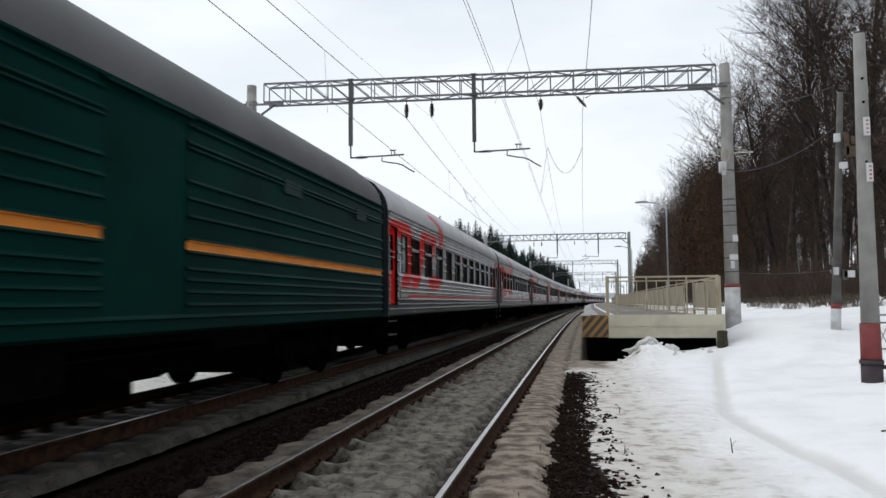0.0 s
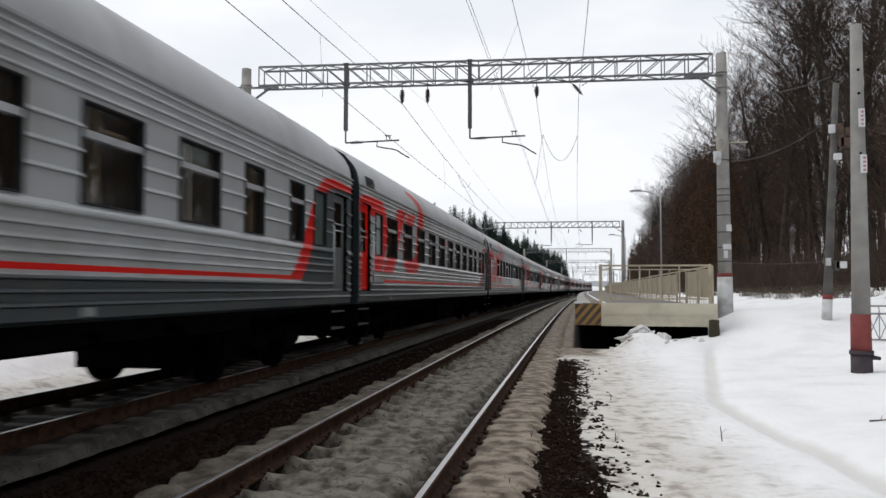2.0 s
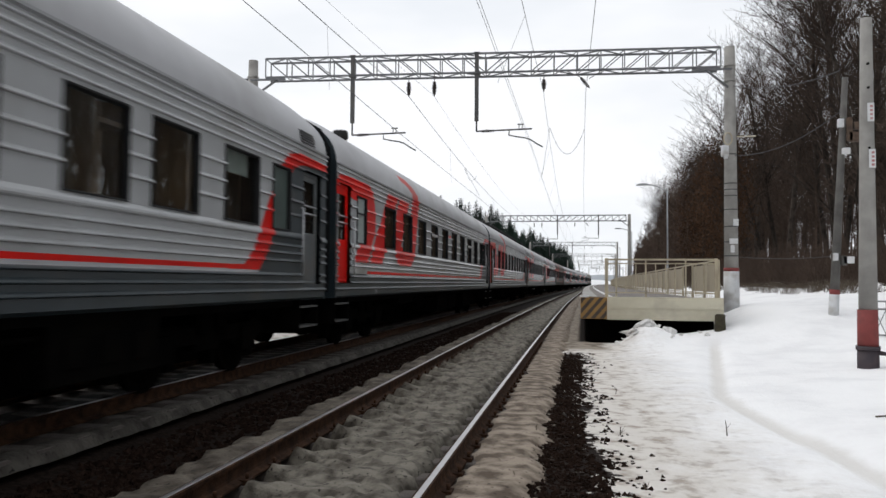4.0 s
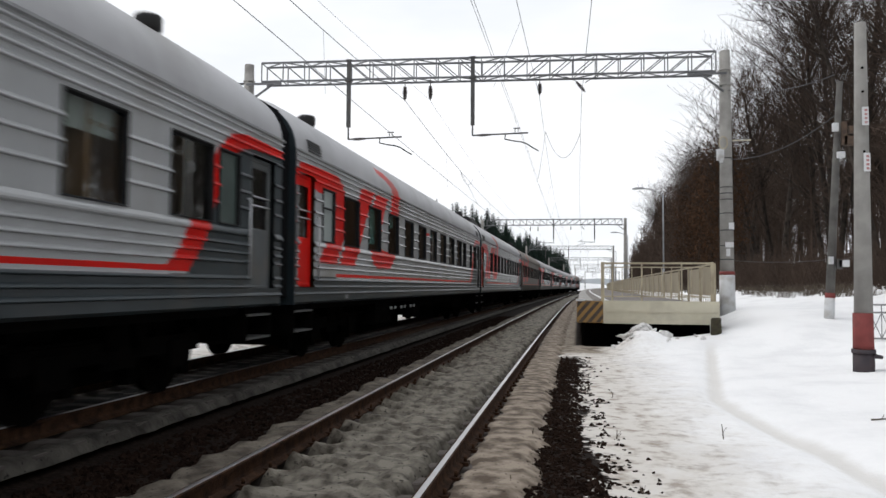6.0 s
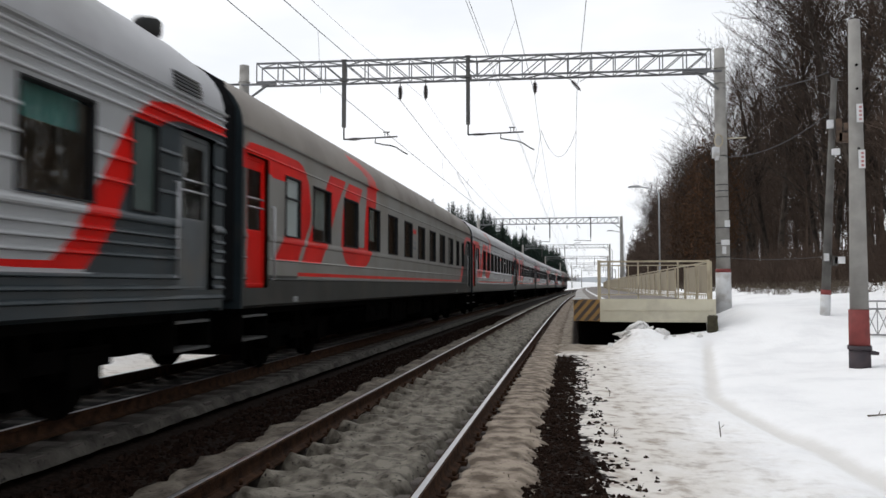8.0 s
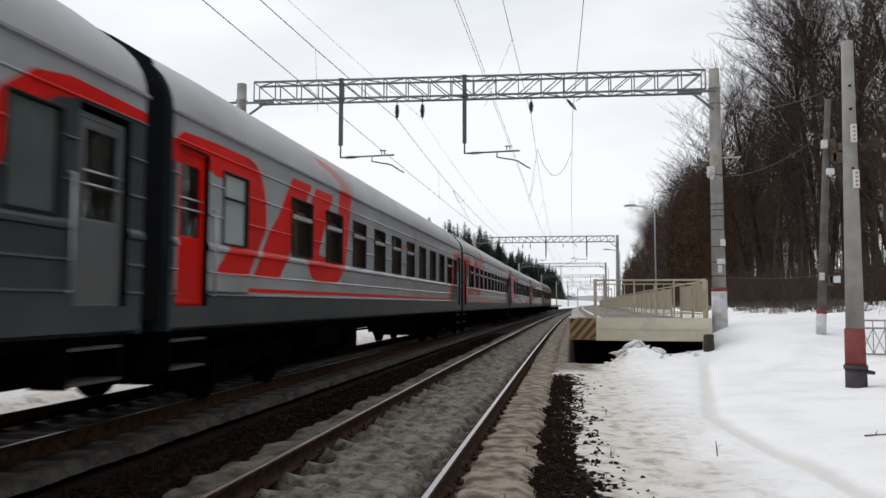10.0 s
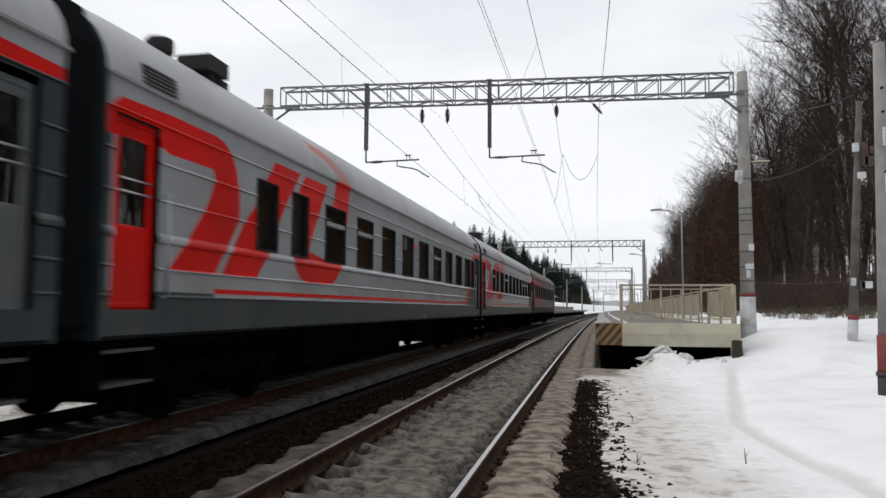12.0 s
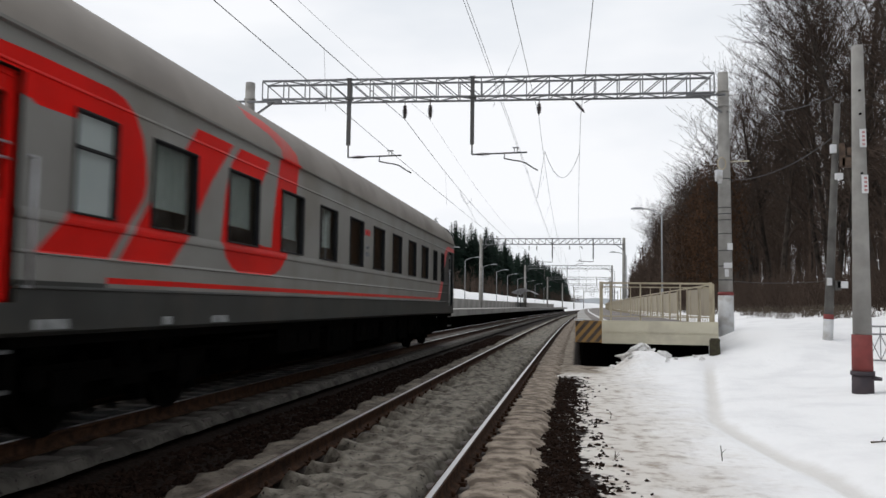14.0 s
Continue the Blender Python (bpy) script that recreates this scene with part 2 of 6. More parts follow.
M_FENCE = mat("grey_fence_paint", (0.30, 0.30, 0.30), 0.6, second=(0.22, 0.22, 0.22), scale=4.0)
M_LAMP = mat("lamp_housing", (0.3, 0.31, 0.32), 0.5)
M_WALLPANEL = mat("concrete_panel", (0.36, 0.35, 0.33), 0.85, second=(0.29, 0.28, 0.265), scale=0.6, grime=(0.22, 0.21, 0.2), grime_scale=0.3)


def glass_material():
    m = bpy.data.materials.new("window_glass")
    m.use_nodes = True
    b = m.node_tree.nodes["Principled BSDF"]
    b.inputs["Base Color"].default_value = (0.80, 0.86, 0.85, 1)
    b.inputs["Roughness"].default_value = 0.02
    b.inputs["Transmission Weight"].default_value = 1.0
    b.inputs["IOR"].default_value = 1.5
    return m


M_GLASS = glass_material()


def snow_material(name, clean, dirt, dirt_scale, low, high, rough=0.75, relief=0.9, grain=16.0):
    m = mat(name, clean, rough, second=tuple(c * 0.94 for c in clean), scale=0.35, grime=dirt, grime_scale=dirt_scale,
            grime_low=low, grime_high=high, bump=relief, bump_scale=grain, spec=0.2, speck=tuple(c * 0.35 for c in dirt))
    return m


M_DIRTY = snow_material("dirty_snow", (0.165, 0.143, 0.115), (0.045, 0.036, 0.028), 3.4, 0.38, 0.64, 0.85)
M_BROWNSNOW = snow_material("brownish_snow", (0.30, 0.25, 0.20), (0.085, 0.064, 0.047), 5.0, 0.38, 0.62, 0.85, 0.22, 40.0)
M_GRITTY = snow_material("gritty_ice", (0.195, 0.178, 0.148), (0.055, 0.047, 0.037), 6.5, 0.38, 0.64, 0.8, 0.55, 26.0)
# dirty snow close to the train, with the train's shade darkened into it
M_SHADEDSNOW = snow_material("shaded_dirty_snow", (0.075, 0.068, 0.058), (0.020, 0.017, 0.014), 3.4, 0.38, 0.66, 0.85)
# snow below the train; the train's shade is put into its near-black colour
M_UNDER = snow_material("under_train_shade_snow", (0.024, 0.020, 0.017), (0.008, 0.007, 0.006), 3.4, 0.38, 0.66, 0.9)
M_SNOWHEAP = snow_material("snow_heap", (0.66, 0.65, 0.64), (0.42, 0.38, 0.34), 2.2, 0.5, 0.8)


def ground_material():
    """Zones across the line: ballast, dirty snow beside the rails, clean snow on the banks; ragged borders."""
    m = bpy.data.materials.new("snowy_ground")
    m.use_nodes = True
    n, l = m.node_tree.nodes, m.node_tree.links
    b = n["Principled BSDF"]
    b.inputs["Specular IOR Level"].default_value = 0.05
    geo = n.new("ShaderNodeNewGeometry")
    sep = n.new("ShaderNodeSeparateXYZ")
    l.new(geo.outputs["Position"], sep.inputs["Vector"])

    def math_node(op, a, c=None):
        q = n.new("ShaderNodeMath")
        q.operation = op
        for i, v in enumerate((a, c)):
            if v is None:
                continue
            if isinstance(v, (int, float)):
                q.inputs[i].default_value = v
            else:
                l.new(v, q.inputs[i])
        return q.outputs[0]

    def noise_node(scale, detail):
        t = n.new("ShaderNodeTexNoise")
        t.inputs["Scale"].default_value = scale
        t.inputs["Detail"].default_value = detail
        t.inputs["Roughness"].default_value = 0.62
        l.new(geo.outputs["Position"], t.inputs["Vector"])
        return t.outputs["Fac"]

    ahead = math_node("MAXIMUM", sep.outputs["Y"], 0.0)
    off = math_node("DIVIDE", math_node("MULTIPLY", ahead, ahead), 2 * RADIUS)
    u = math_node("SUBTRACT", sep.outputs["X"], off)
    ragged = math_node("MULTIPLY", math_node("SUBTRACT", noise_node(1.6, 8.0), 0.5), 1.5)
    fine = math_node("MULTIPLY", math_node("SUBTRACT", noise_node(9.0, 6.0), 0.5), 0.9)
    rag = math_node("ADD", ragged, fine)
    v = math_node("ADD", u, math_node("MULTIPLY", rag, 0.42))
    wide = math_node("ADD", u, math_node("MULTIPLY", rag, 1.25))

    def mixed(a, c, fac):
        x = n.new("ShaderNodeMix")
        x.data_type = "RGBA"
        for key, val in (("A", a), ("B", c)):
            if isinstance(val, tuple):
                x.inputs[key].default_value = (*val, 1)
            else:
                l.new(val, x.inputs[key])
        l.new(fac, x.inputs["Factor"])
        return x.outputs["Result"]

    def step(val, lo, hi):
        r = n.new("ShaderNodeMapRange")
        r.interpolation_type = "SMOOTHSTEP"
        r.inputs["From Min"].default_value = lo
        r.inputs["From Max"].default_value = hi
        l.new(val, r.inputs["Value"])
        return r.outputs["Result"]

    stone = mixed((0.007, 0.0045, 0.0035), (0.020, 0.0135, 0.0105), step(noise_node(22.0, 6.0), 0.4, 0.65))
    dirty = mixed((0.30, 0.26, 0.215), (0.12, 0.10, 0.08), step(noise_node(3.5, 9.0), 0.42, 0.66))
    melt = mixed((0.64, 0.61, 0.57), (0.33, 0.285, 0.245), step(noise_node(4.0, 10.0), 0.46, 0.68))
    flare = math_node("MULTIPLY", step(sep.outputs["Y"], 5.0, 9.0), 0.24)
    wide = math_node("ADD", wide, flare)
    snow = mixed((0.88, 0.88, 0.885), (0.79, 0.79, 0.80), step(noise_node(0.7, 5.0), 0.42, 0.7))
    col = mixed(snow, melt, step(v, -9.4, -7.9))
    col = mixed(col, stone, step(v, -7.55, -7.4))
    col = mixed(col, dirty, step(v, -3.20, -3.12))
    col = mixed(col, stone, step(v, -2.74, -2.70))
    col = mixed(col, dirty, step(v, -0.96, -0.92))
    col = mixed(col, stone, step(v, -0.40, -0.30))
    end = math_node("ADD", sep.outputs["Y"], math_node("MULTIPLY", rag, 1.2))
    col = mixed(col, melt, math_node("MULTIPLY", step(end, 17.8, 18.4), step(v, -0.44, -0.38)))
    col = mixed(col, melt, step(wide, 0.26, 0.38))
    col = mixed(col, snow, step(wide, 0.75, 2.5))
    verge = math_node("MULTIPLY", step(end, 18.4, 19.6), math_node("SUBTRACT", 1.0, step(v, 0.50, 0.85)))
    col = mixed(col, dirty, math_node("MULTIPLY", verge, step(v, -0.44, -0.38)))
    trail = math_node("MAXIMUM", math_node("MULTIPLY", math_node("SUBTRACT", 12.0, sep.outputs["Y"]), 0.085), math_node("MULTIPLY", math_node("SUBTRACT", sep.outputs["Y"], 12.0), 0.155))
    trail = math_node("ABSOLUTE", math_node("SUBTRACT", math_node("ADD", u, math_node("MULTIPLY", rag, 0.10)), math_node("ADD", trail, 2.08)))
    trodden = math_node("MULTIPLY", math_node("SUBTRACT", 1.0, step(trail, 0.03, 0.20)), math_node("SUBTRACT", 1.0, step(sep.outputs["Y"], 19.0, 21.0)))
    col = mixed(col, (0.57, 0.54, 0.50), math_node("MULTIPLY", trodden, 0.55))
    roofed = math_node("MULTIPLY", step(sep.outputs["Y"], 21.45, 21.7), math_node("SUBTRACT", 1.0, step(u, 3.55, 3.9)))
    roofed = math_node("MULTIPLY", roofed, step(u, -0.1, 0.05))
    col = mixed(col, stone, roofed)
    l.new(col, b.inputs["Base Color"])
    b.inputs["Roughness"].default_value = 0.8
    bp = n.new("ShaderNodeBump")
    bp.inputs["Strength"].default_value = 0.55
    bp.inputs["Distance"].default_value = 0.05
    l.new(noise_node(7.0, 8.0), bp.inputs["Height"])
    l.new(bp.outputs["Normal"], b.inputs["Normal"])
    return m


M_GROUND = ground_material()


# ---- mesh helpers ----
def box(bm, x0, x1, y0, y1, z0, z1, index=0):
    vs = [bm.verts.new((x, y, z)) for x in (x0, x1) for y in (y0, y1) for z in (z0, z1)]
    for f in ((0, 1, 3, 2), (4, 6, 7, 5), (0, 4, 5, 1), (2, 3, 7, 6), (0, 2, 6, 4), (1, 5, 7, 3)):
        bm.faces.new([vs[i] for i in f]).material_index = index
    return vs


def tube(bm, p, q, r0, r1=None, sides=8, caps=True, index=0):
    """A tapered bar from p to q."""
    p, q = Vector(p), Vector(q)
    r1 = r0 if r1 is None else r1
    d = (q - p).normalized()
    a = d.orthogonal().normalized()
    c = d.cross(a)
    rings = []
    for o, r in ((p, r0), (q, r1)):
        rings.append([bm.verts.new(o + (a * math.cos(2 * math.pi * i / sides) + c * math.sin(2 * math.pi * i / sides)) * r) for i in range(sides)])
    for i in range(sides):
        j = (i + 1) % sides
        f = bm.faces.new((rings[0][i], rings[0][j], rings[1][j], rings[1][i]))
        f.smooth = sides > 5
        f.material_index = index
    if caps:
        bm.faces.new(rings[0][::-1]).material_index = index
        bm.faces.new(rings[1]).material_index = index


def cable(bm, pts, r, sides=5):
    """One bent wire through all the points."""
    rings = []
    for i, p in enumerate(pts):
        p = Vector(p)
        d = (Vector(pts[min(i + 1, len(pts) - 1)]) - Vector(pts[max(i - 1, 0)])).normalized()
        a = d.cross(Vector((0.3, 0.1, 1))).normalized()
        c = d.cross(a)
        rings.append([bm.verts.new(p + (a * math.cos(2 * math.pi * k / sides) + c * math.sin(2 * math.pi * k / sides)) * r) for k in range(sides)])
    for a, b in zip(rings, rings[1:]):
        for k in range(sides):
            bm.faces.new((a[k], a[(k + 1) % sides], b[(k + 1) % sides], b[k])).smooth = True


def lathe(bm, x, y, profile, sides=14, index=0):
    rings = [[bm.verts.new((x + r * math.cos(2 * math.pi * i / sides), y + r * math.sin(2 * math.pi * i / sides), z)) for i in range(sides)] for r, z in profile]
    for lo, hi in zip(rings, rings[1:]):
        for i in range(sides):
            j = (i + 1) % sides
            f = bm.faces.new((lo[i], lo[j], hi[j], hi[i]))
            f.smooth = True
            f.material_index = index
    bm.faces.new(rings[0][::-1]).material_index = index
    bm.faces.new(rings[-1]).material_index = index


def finish(name, bm, materials):
    bmesh.ops.recalc_face_normals(bm, faces=bm.faces)
    me = bpy.data.meshes.new(name)
    bm.to_mesh(me)
    bm.free()
    for m in (materials if isinstance(materials, (list, tuple)) else [materials]):
        me.materials.append(m)
    return me


def part(name, bm, material, parent, label="", m=None):
    """Links a bmesh, or a mesh that is there already, as one object under a thing."""
    me = bm if isinstance(bm, bpy.types.Mesh) else finish(name, bm, material)
    ob = new(name, me)
    ob.parent = parent
    if m is not None:
        ob.matrix_basis = m
    if label:
        tagged(ob, label)
    return ob


def thing(name, label, category, group="", kind="", at=None):
    ob = new(name)
    tagged(ob, label, category, group, kind)
    if at is not None:
        ob.matrix_basis = at
    return ob


def single(name, bm, material, label, category, group="", kind=""):
    return tagged(new(name, finish(name, bm, material)), label, category, group, kind)


# ---- ground ----
def build_ground():
    bm = bmesh.new()
    xs = [-3000, -900, -300, -120, -60, -35, -22, -16, -13, -12.2] + [-11.6 + 0.3 * i for i in range(15)] + [-7.3, -6.8, -6, -5.4, -4.75, -4.5, -4.1, -3.7, -3.3, -3.1, -2.6, -1.8, -1.1, -0.97, -0.6]
    xs += [-0.4 + 0.14 * i for i in range(52)]
    xs += [7.2 + 0.6 * i for i in range(14)] + [17, 20, 25, 32, 45, 60, 120, 300, 900, 3000]
    ys = [-400, -120, -50, -25, -12, -6, -3, 0, 2] + [2.3 + 0.3 * i for i in range(90)]
    ys += [30 + i * 2 for i in range(20)] + [70 + 8 * i for i in range(45)] + [450, 520, 600, 800, 1200, 2000, 3500]
    grid = [[bm.verts.new((x + min(bend(y), 40), y, ground_z(x + bend(y), y))) for x in xs] for y in ys]
    for a, b in zip(grid, grid[1:]):
        for i in range(len(xs) - 1):
            bm.faces.new((a[i], a[i + 1], b[i + 1], b[i])).smooth = True
    single("ground", bm, M_GROUND, "snow-covered ground with dark ballast strips beside the tracks", "ground", kind="structure")


build_ground()


def lumpy_strip(name, x_left, x_right, y0, y1, z, label, material, teeth=(0, 0), dx=0.06, dy=0.06, rough=0.03, ridge=0.0, drop=0.16, sharp=2.6, ripple=0.0, stray=0.05, tilt=0.0):
    """A strip of trodden snow along the line, with a ragged or scalloped border."""
    bm = bmesh.new()
    nx = max(3, round((x_right - x_left) / dx))
    ys = []
    y = y0
    while y < y1:
        ys.append(y)
        y += dy if y < 30 else (dy * 4 if y < 60 else 4.0)
    rows = []
    for y in ys:
        wave = (0.5 + 0.5 * math.cos(2 * math.pi * (y - 6.505) / SLEEPER)) ** sharp
        lo = x_left + teeth[0] * (1 - wave) * (0.8 + 0.5 * noise.noise((y * 1.7, 4, 0))) + stray * (noise.noise((y * 1.3, x_left, 0)) + 0.7 * noise.noise((y * 4.1, x_left, 2)))
        hi = x_right - teeth[1] * (1 - wave) + stray * (noise.noise((y * 1.3, 7, 0)) + 0.7 * noise.noise((y * 3.7, 7, 4)))
        row = []
        for i in range(nx + 1):
            t = i / nx
            x = lo + (hi - lo) * t
            edge = min(1.0, min(t, 1 - t) * (hi - lo) / 0.10)
            h = z - drop * (1 - edge) ** 1.5 + rough * noise.noise((x * 4, y * 3, 1)) + rough * 0.6 * noise.noise((x * 11, y * 9, 5))
            h -= tilt * max(0.0, t - 0.74) / 0.26
            h += ridge * (wave - 0.4) * math.exp(-(x - lo) / 0.38)
            h += ripple * math.sin(2 * math.pi * (y + 0.8 * (x - lo)) / (SLEEPER * 0.5) + 3 * noise.noise((x * 2, y * 1.5, 8))) * (0.6 + noise.noise((x * 2.2, y * 1.1, 3)))
            row.append(bm.verts.new((x + bend(y), y, h)))
        rows.append(row)
    for a, b in zip(rows, rows[1:]):
        for i in range(nx):
            bm.faces.new((a[i], a[i + 1], b[i + 1], b[i])).smooth = True
    return single(name, bm, material, label, "snow", kind="stuff")


lumpy_strip("trodden_snow", -2.54, -1.16, 1.5, 420, -0.115, "grey gritty snow packed between the rails", M_GRITTY, teeth=(0.30, 0.09), rough=0.036, ridge=0.09, sharp=5.0, ripple=0.022, drop=0.2, dx=0.05, dy=0.05)
lumpy_strip("trodden_snow", -3.30, -2.73, 1.5, 420, -0.135, "dirty snow along the outer rail of the free track", M_DIRTY, teeth=(0.05, 0.0), rough=0.045, stray=0.16)
lumpy_strip("trodden_snow", -0.965, -0.31, 1.5, 420, -0.158, "brownish melting snow beside the free track", M_BROWNSNOW, teeth=(0.05, 0.0), rough=0.006, stray=0.12, drop=0.02, tilt=0.060)
lumpy_strip("trodden_snow", -5.03, -4.66, 1.5, 420, -0.115, "grey snow on the sleeper ends of the train's track", M_SHADEDSNOW, teeth=(0.13, 0.0), rough=0.010, stray=0.025, sharp=0.55, drop=0.12, dy=0.04)
# this strip carries the shade under the train in its colour
lumpy_strip("trodden_snow", -6.62, -5.44, 1.5, 420, -0.15, "snow between the rails under the train, coloured black for the train's shade", M_UNDER, teeth=(0.1, 0.1), dx=0.12)


# ---- tracks ----
RAIL_PROFILE = [(-0.075, -0.18), (0.075, -0.18), (0.075, -0.165), (0.018, -0.14), (0.009, -0.12), (0.009, -0.045), (0.036, -0.035), (0.037, -0.010),
                (0.026, -0.002), (0.017, 0.0), (-0.017, 0.0), (-0.026, -0.002), (-0.037, -0.010), (-0.036, -0.035), (-0.009, -0.045), (-0.009, -0.12), (-0.018, -0.14), (-0.075, -0.165)]


def rail_mesh(x):
    bm = bmesh.new()
    ys = [-60, -20, 0, 8, 16, 24, 34, 46, 60, 80, 100, 125, 150, 180, 210, 250, 300, 350, 420, 500]
    rings = [[bm.verts.new((x + px + bend(y), y, pz)) for px, pz in RAIL_PROFILE] for y in ys]
    k = len(RAIL_PROFILE)
    for a, b in zip(rings, rings[1:]):
        for i in range(k):
            j = (i + 1) % k
            bm.faces.new((a[i], a[j], b[j], b[i])).material_index = 1 if i in (8, 9) else 0
    return bm


def sleeper_mesh():
    bm = bmesh.new()
    prof = [(-1.35, -0.04), (-0.95, -0.04), (-0.55, -0.055), (0.55, -0.055), (0.95, -0.04), (1.35, -0.04)]
    rings = []
    for x, z in prof:
        rings.append([bm.verts.new(c) for c in ((x, -0.14, -0.14), (x, 0.14, -0.14), (x, 0.105, z - 0.01), (x, 0.09, z), (x, -0.09, z), (x, -0.105, z - 0.01))])
    for a, b in zip(rings, rings[1:]):
        for i in range(6):
            bm.faces.new((a[i], a[(i + 1) % 6], b[(i + 1) % 6], b[i]))
    bm.faces.new(rings[0])
    bm.faces.new(rings[-1])
    return finish("sleeper", bm, M_SLEEPER)


def clip_mesh():
    bm = bmesh.new()
    for s in (-1, 1):
        box(bm, s * 0.075 - 0.045, s * 0.075 + 0.045, -0.06, 0.06, -0.20, -0.148)
        tube(bm, (s * 0.085, 0, -0.15), (s * 0.085, 0, -0.105), 0.016, sides=6)
    return finish("fastening", bm, M_RAIL)


SLEEPER_ME, CLIP_ME = sleeper_mesh(), clip_mesh()


def build_track(axis, label, count, clips, z=0.0):
    track = thing("railway_track", label, "railway track", kind="structure")
    for s in (-1, 1):
        part("rail", rail_mesh(axis + s * 0.7975), [M_RAIL, M_RAILTOP], track, "rusty rail with a polished head", m=pose(0, 0, z))
    for i in range(count):
        y = 1.902 + SLEEPER * i
        sl = part("sleeper", SLEEPER_ME, None, track, m=pose(axis + bend(y), y, z - 0.14))
        if i < clips:
            for s in (-1, 1):
                part("fastening", CLIP_ME, None, sl, m=pose(s * 0.7975, 0, 0.14))


build_track(AX1, "straight free railway track with dirty snow between concrete sleepers", 140, 34)
build_track(AX2 - 0.02, "railway track under the passing train", 90, 0, RISE)


def build_stones(name, label, x0, x1, y0, y1, count, size, z, fray=0.0):
    """Loose ballast stones, strewn over a strip."""
    rnd = random.Random(len(label))
    verts, faces = [], []
    base = [(1, 0, 0), (-1, 0, 0), (0, 1, 0), (0, -1, 0), (0, 0, 1), (0, 0, -1)]
    tri = [(0, 2, 4), (2, 1, 4), (1, 3, 4), (3, 0, 4), (2, 0, 5), (1, 2, 5), (3, 1, 5), (0, 3, 5)]
    for _ in range(count):
        y = y0 + (y1 - y0) * rnd.random() ** 1.5
        flare = 0.24 * (1 - smooth(5.0, 9.0, y)) if fray else 0.0
        if fray:
            flare += 0.13 * noise.noise((y * 1.1, 2.0, 0)) + 0.07 * noise.noise((y * 3.7, 5.0, 0))
        x = rnd.uniform(x0, x1 + flare)
        if fray and rnd.random() < 0.26:
            x = x1 + flare + abs(rnd.gauss(0, fray)) if rnd.random() < 0.7 else x0 - abs(rnd.gauss(0, fray * 0.6))
        if fray and y > y1 - 2.8 * rnd.random() ** 1.5:
            continue
        if fray and x > x1 + flare and noise.noise((x * 4.0, y * 3.0, 7.0)) < -0.05:
            continue
        s = size * rnd.uniform(0.5, 1.4)
        rot = Euler((rnd.uniform(0, 6), rnd.uniform(0, 6), rnd.uniform(0, 6))).to_matrix()
        o = len(verts)
        for b in base:
            v = rot @ Vector([c * s * rnd.uniform(0.6, 1.2) for c in b])
            verts.append((x + bend(y) + v.x, y + v.y, ground_z(x + bend(y), y) + z + v.z))
        faces += [tuple(o + k for k in t) for t in tri]
    me = bpy.data.meshes.new(name)
    me.from_pydata(verts, [], faces)
    me.materials.append(M_STONE)
    tagged(new(name, me), label, "gravel", kind="stuff")


build_stones("ballast_stones", "dark wet crushed stone strip beside the track", -0.34, 0.06, 2.5, 18.3, 8500, 0.031, -0.006, 0.17)
build_stones("ballast_stones", "dark brown crushed stone between the two tracks", -4.55, -3.42, 4, 45, 9000, 0.040, 0.0)


# ---- the train ----
PITCH = 24.54
HALF = 1.55
MID = PITCH / 2
GUTTER = 3.66
ROOF_ARC = [(1.55, 3.66), (1.535, 3.80), (1.49, 3.97), (1.40, 4.14), (1.26, 4.305), (1.08, 4.45), (0.85, 4.585), (0.55, 4.70), (0.25, 4.765), (0.0, 4.78)]


def inside(poly, y, z):
    hit = False
    for (y0, z0), (y1, z1) in zip(poly, poly[1:] + poly[:1]):
        if (z0 > z) != (z1 > z) and y < (y1 - y0) * (z - z0) / (z1 - z0) + y0:
            hit = not hit
    return hit


# red livery shapes on the carriage side: distance from the front coupling, height above the rail
EMBLEM = [
    [(0.30, 3.30), (0.54, 3.46), (1.4, 3.49), (2.45, 3.49), (2.68, 3.45), (2.88, 3.33), (3.02, 3.15), (3.10, 2.92), (3.14, 2.65), (3.10, 2.50), (2.97, 2.33), (2.50, 1.80), (1.46, 1.80), (1.82, 2.12), (2.28, 2.62), (2.46, 2.95), (2.40, 3.07), (1.40, 3.06), (1.30, 3.10), (0.30, 3.06)],
    [(4.22, 3.50), (5.20, 3.50), (4.60, 2.90), (4.05, 2.14), (3.68, 1.80), (2.68, 1.80), (3.25, 2.50), (3.62, 2.80), (3.96, 3.22)],
    [(5.42, 3.50), (6.44, 3.50), (5.86, 2.72), (5.58, 2.30), (6.3, 2.22), (7.28, 2.22), (7.15, 2.06), (6.98, 1.92), (6.75, 1.83), (6.50, 1.80), (5.48, 1.80), (5.25, 1.86), (5.08, 1.98), (4.92, 2.2), (5.0, 2.8), (5.16, 3.25)],
    [(6.87, 3.68), (7.68, 3.68), (7.58, 3.2), (7.42, 2.6), (7.28, 2.22), (6.60, 2.22), (6.62, 2.6), (6.75, 3.2)],
]
EMBLEM_ROOF = [[(5.7, 4.18), (6.5, 4.16), (7.2, 4.02), (7.60, 3.84), (7.68, 3.68), (6.94, 3.68), (6.92, 3.80), (6.5, 3.94), (5.8, 4.03)]]
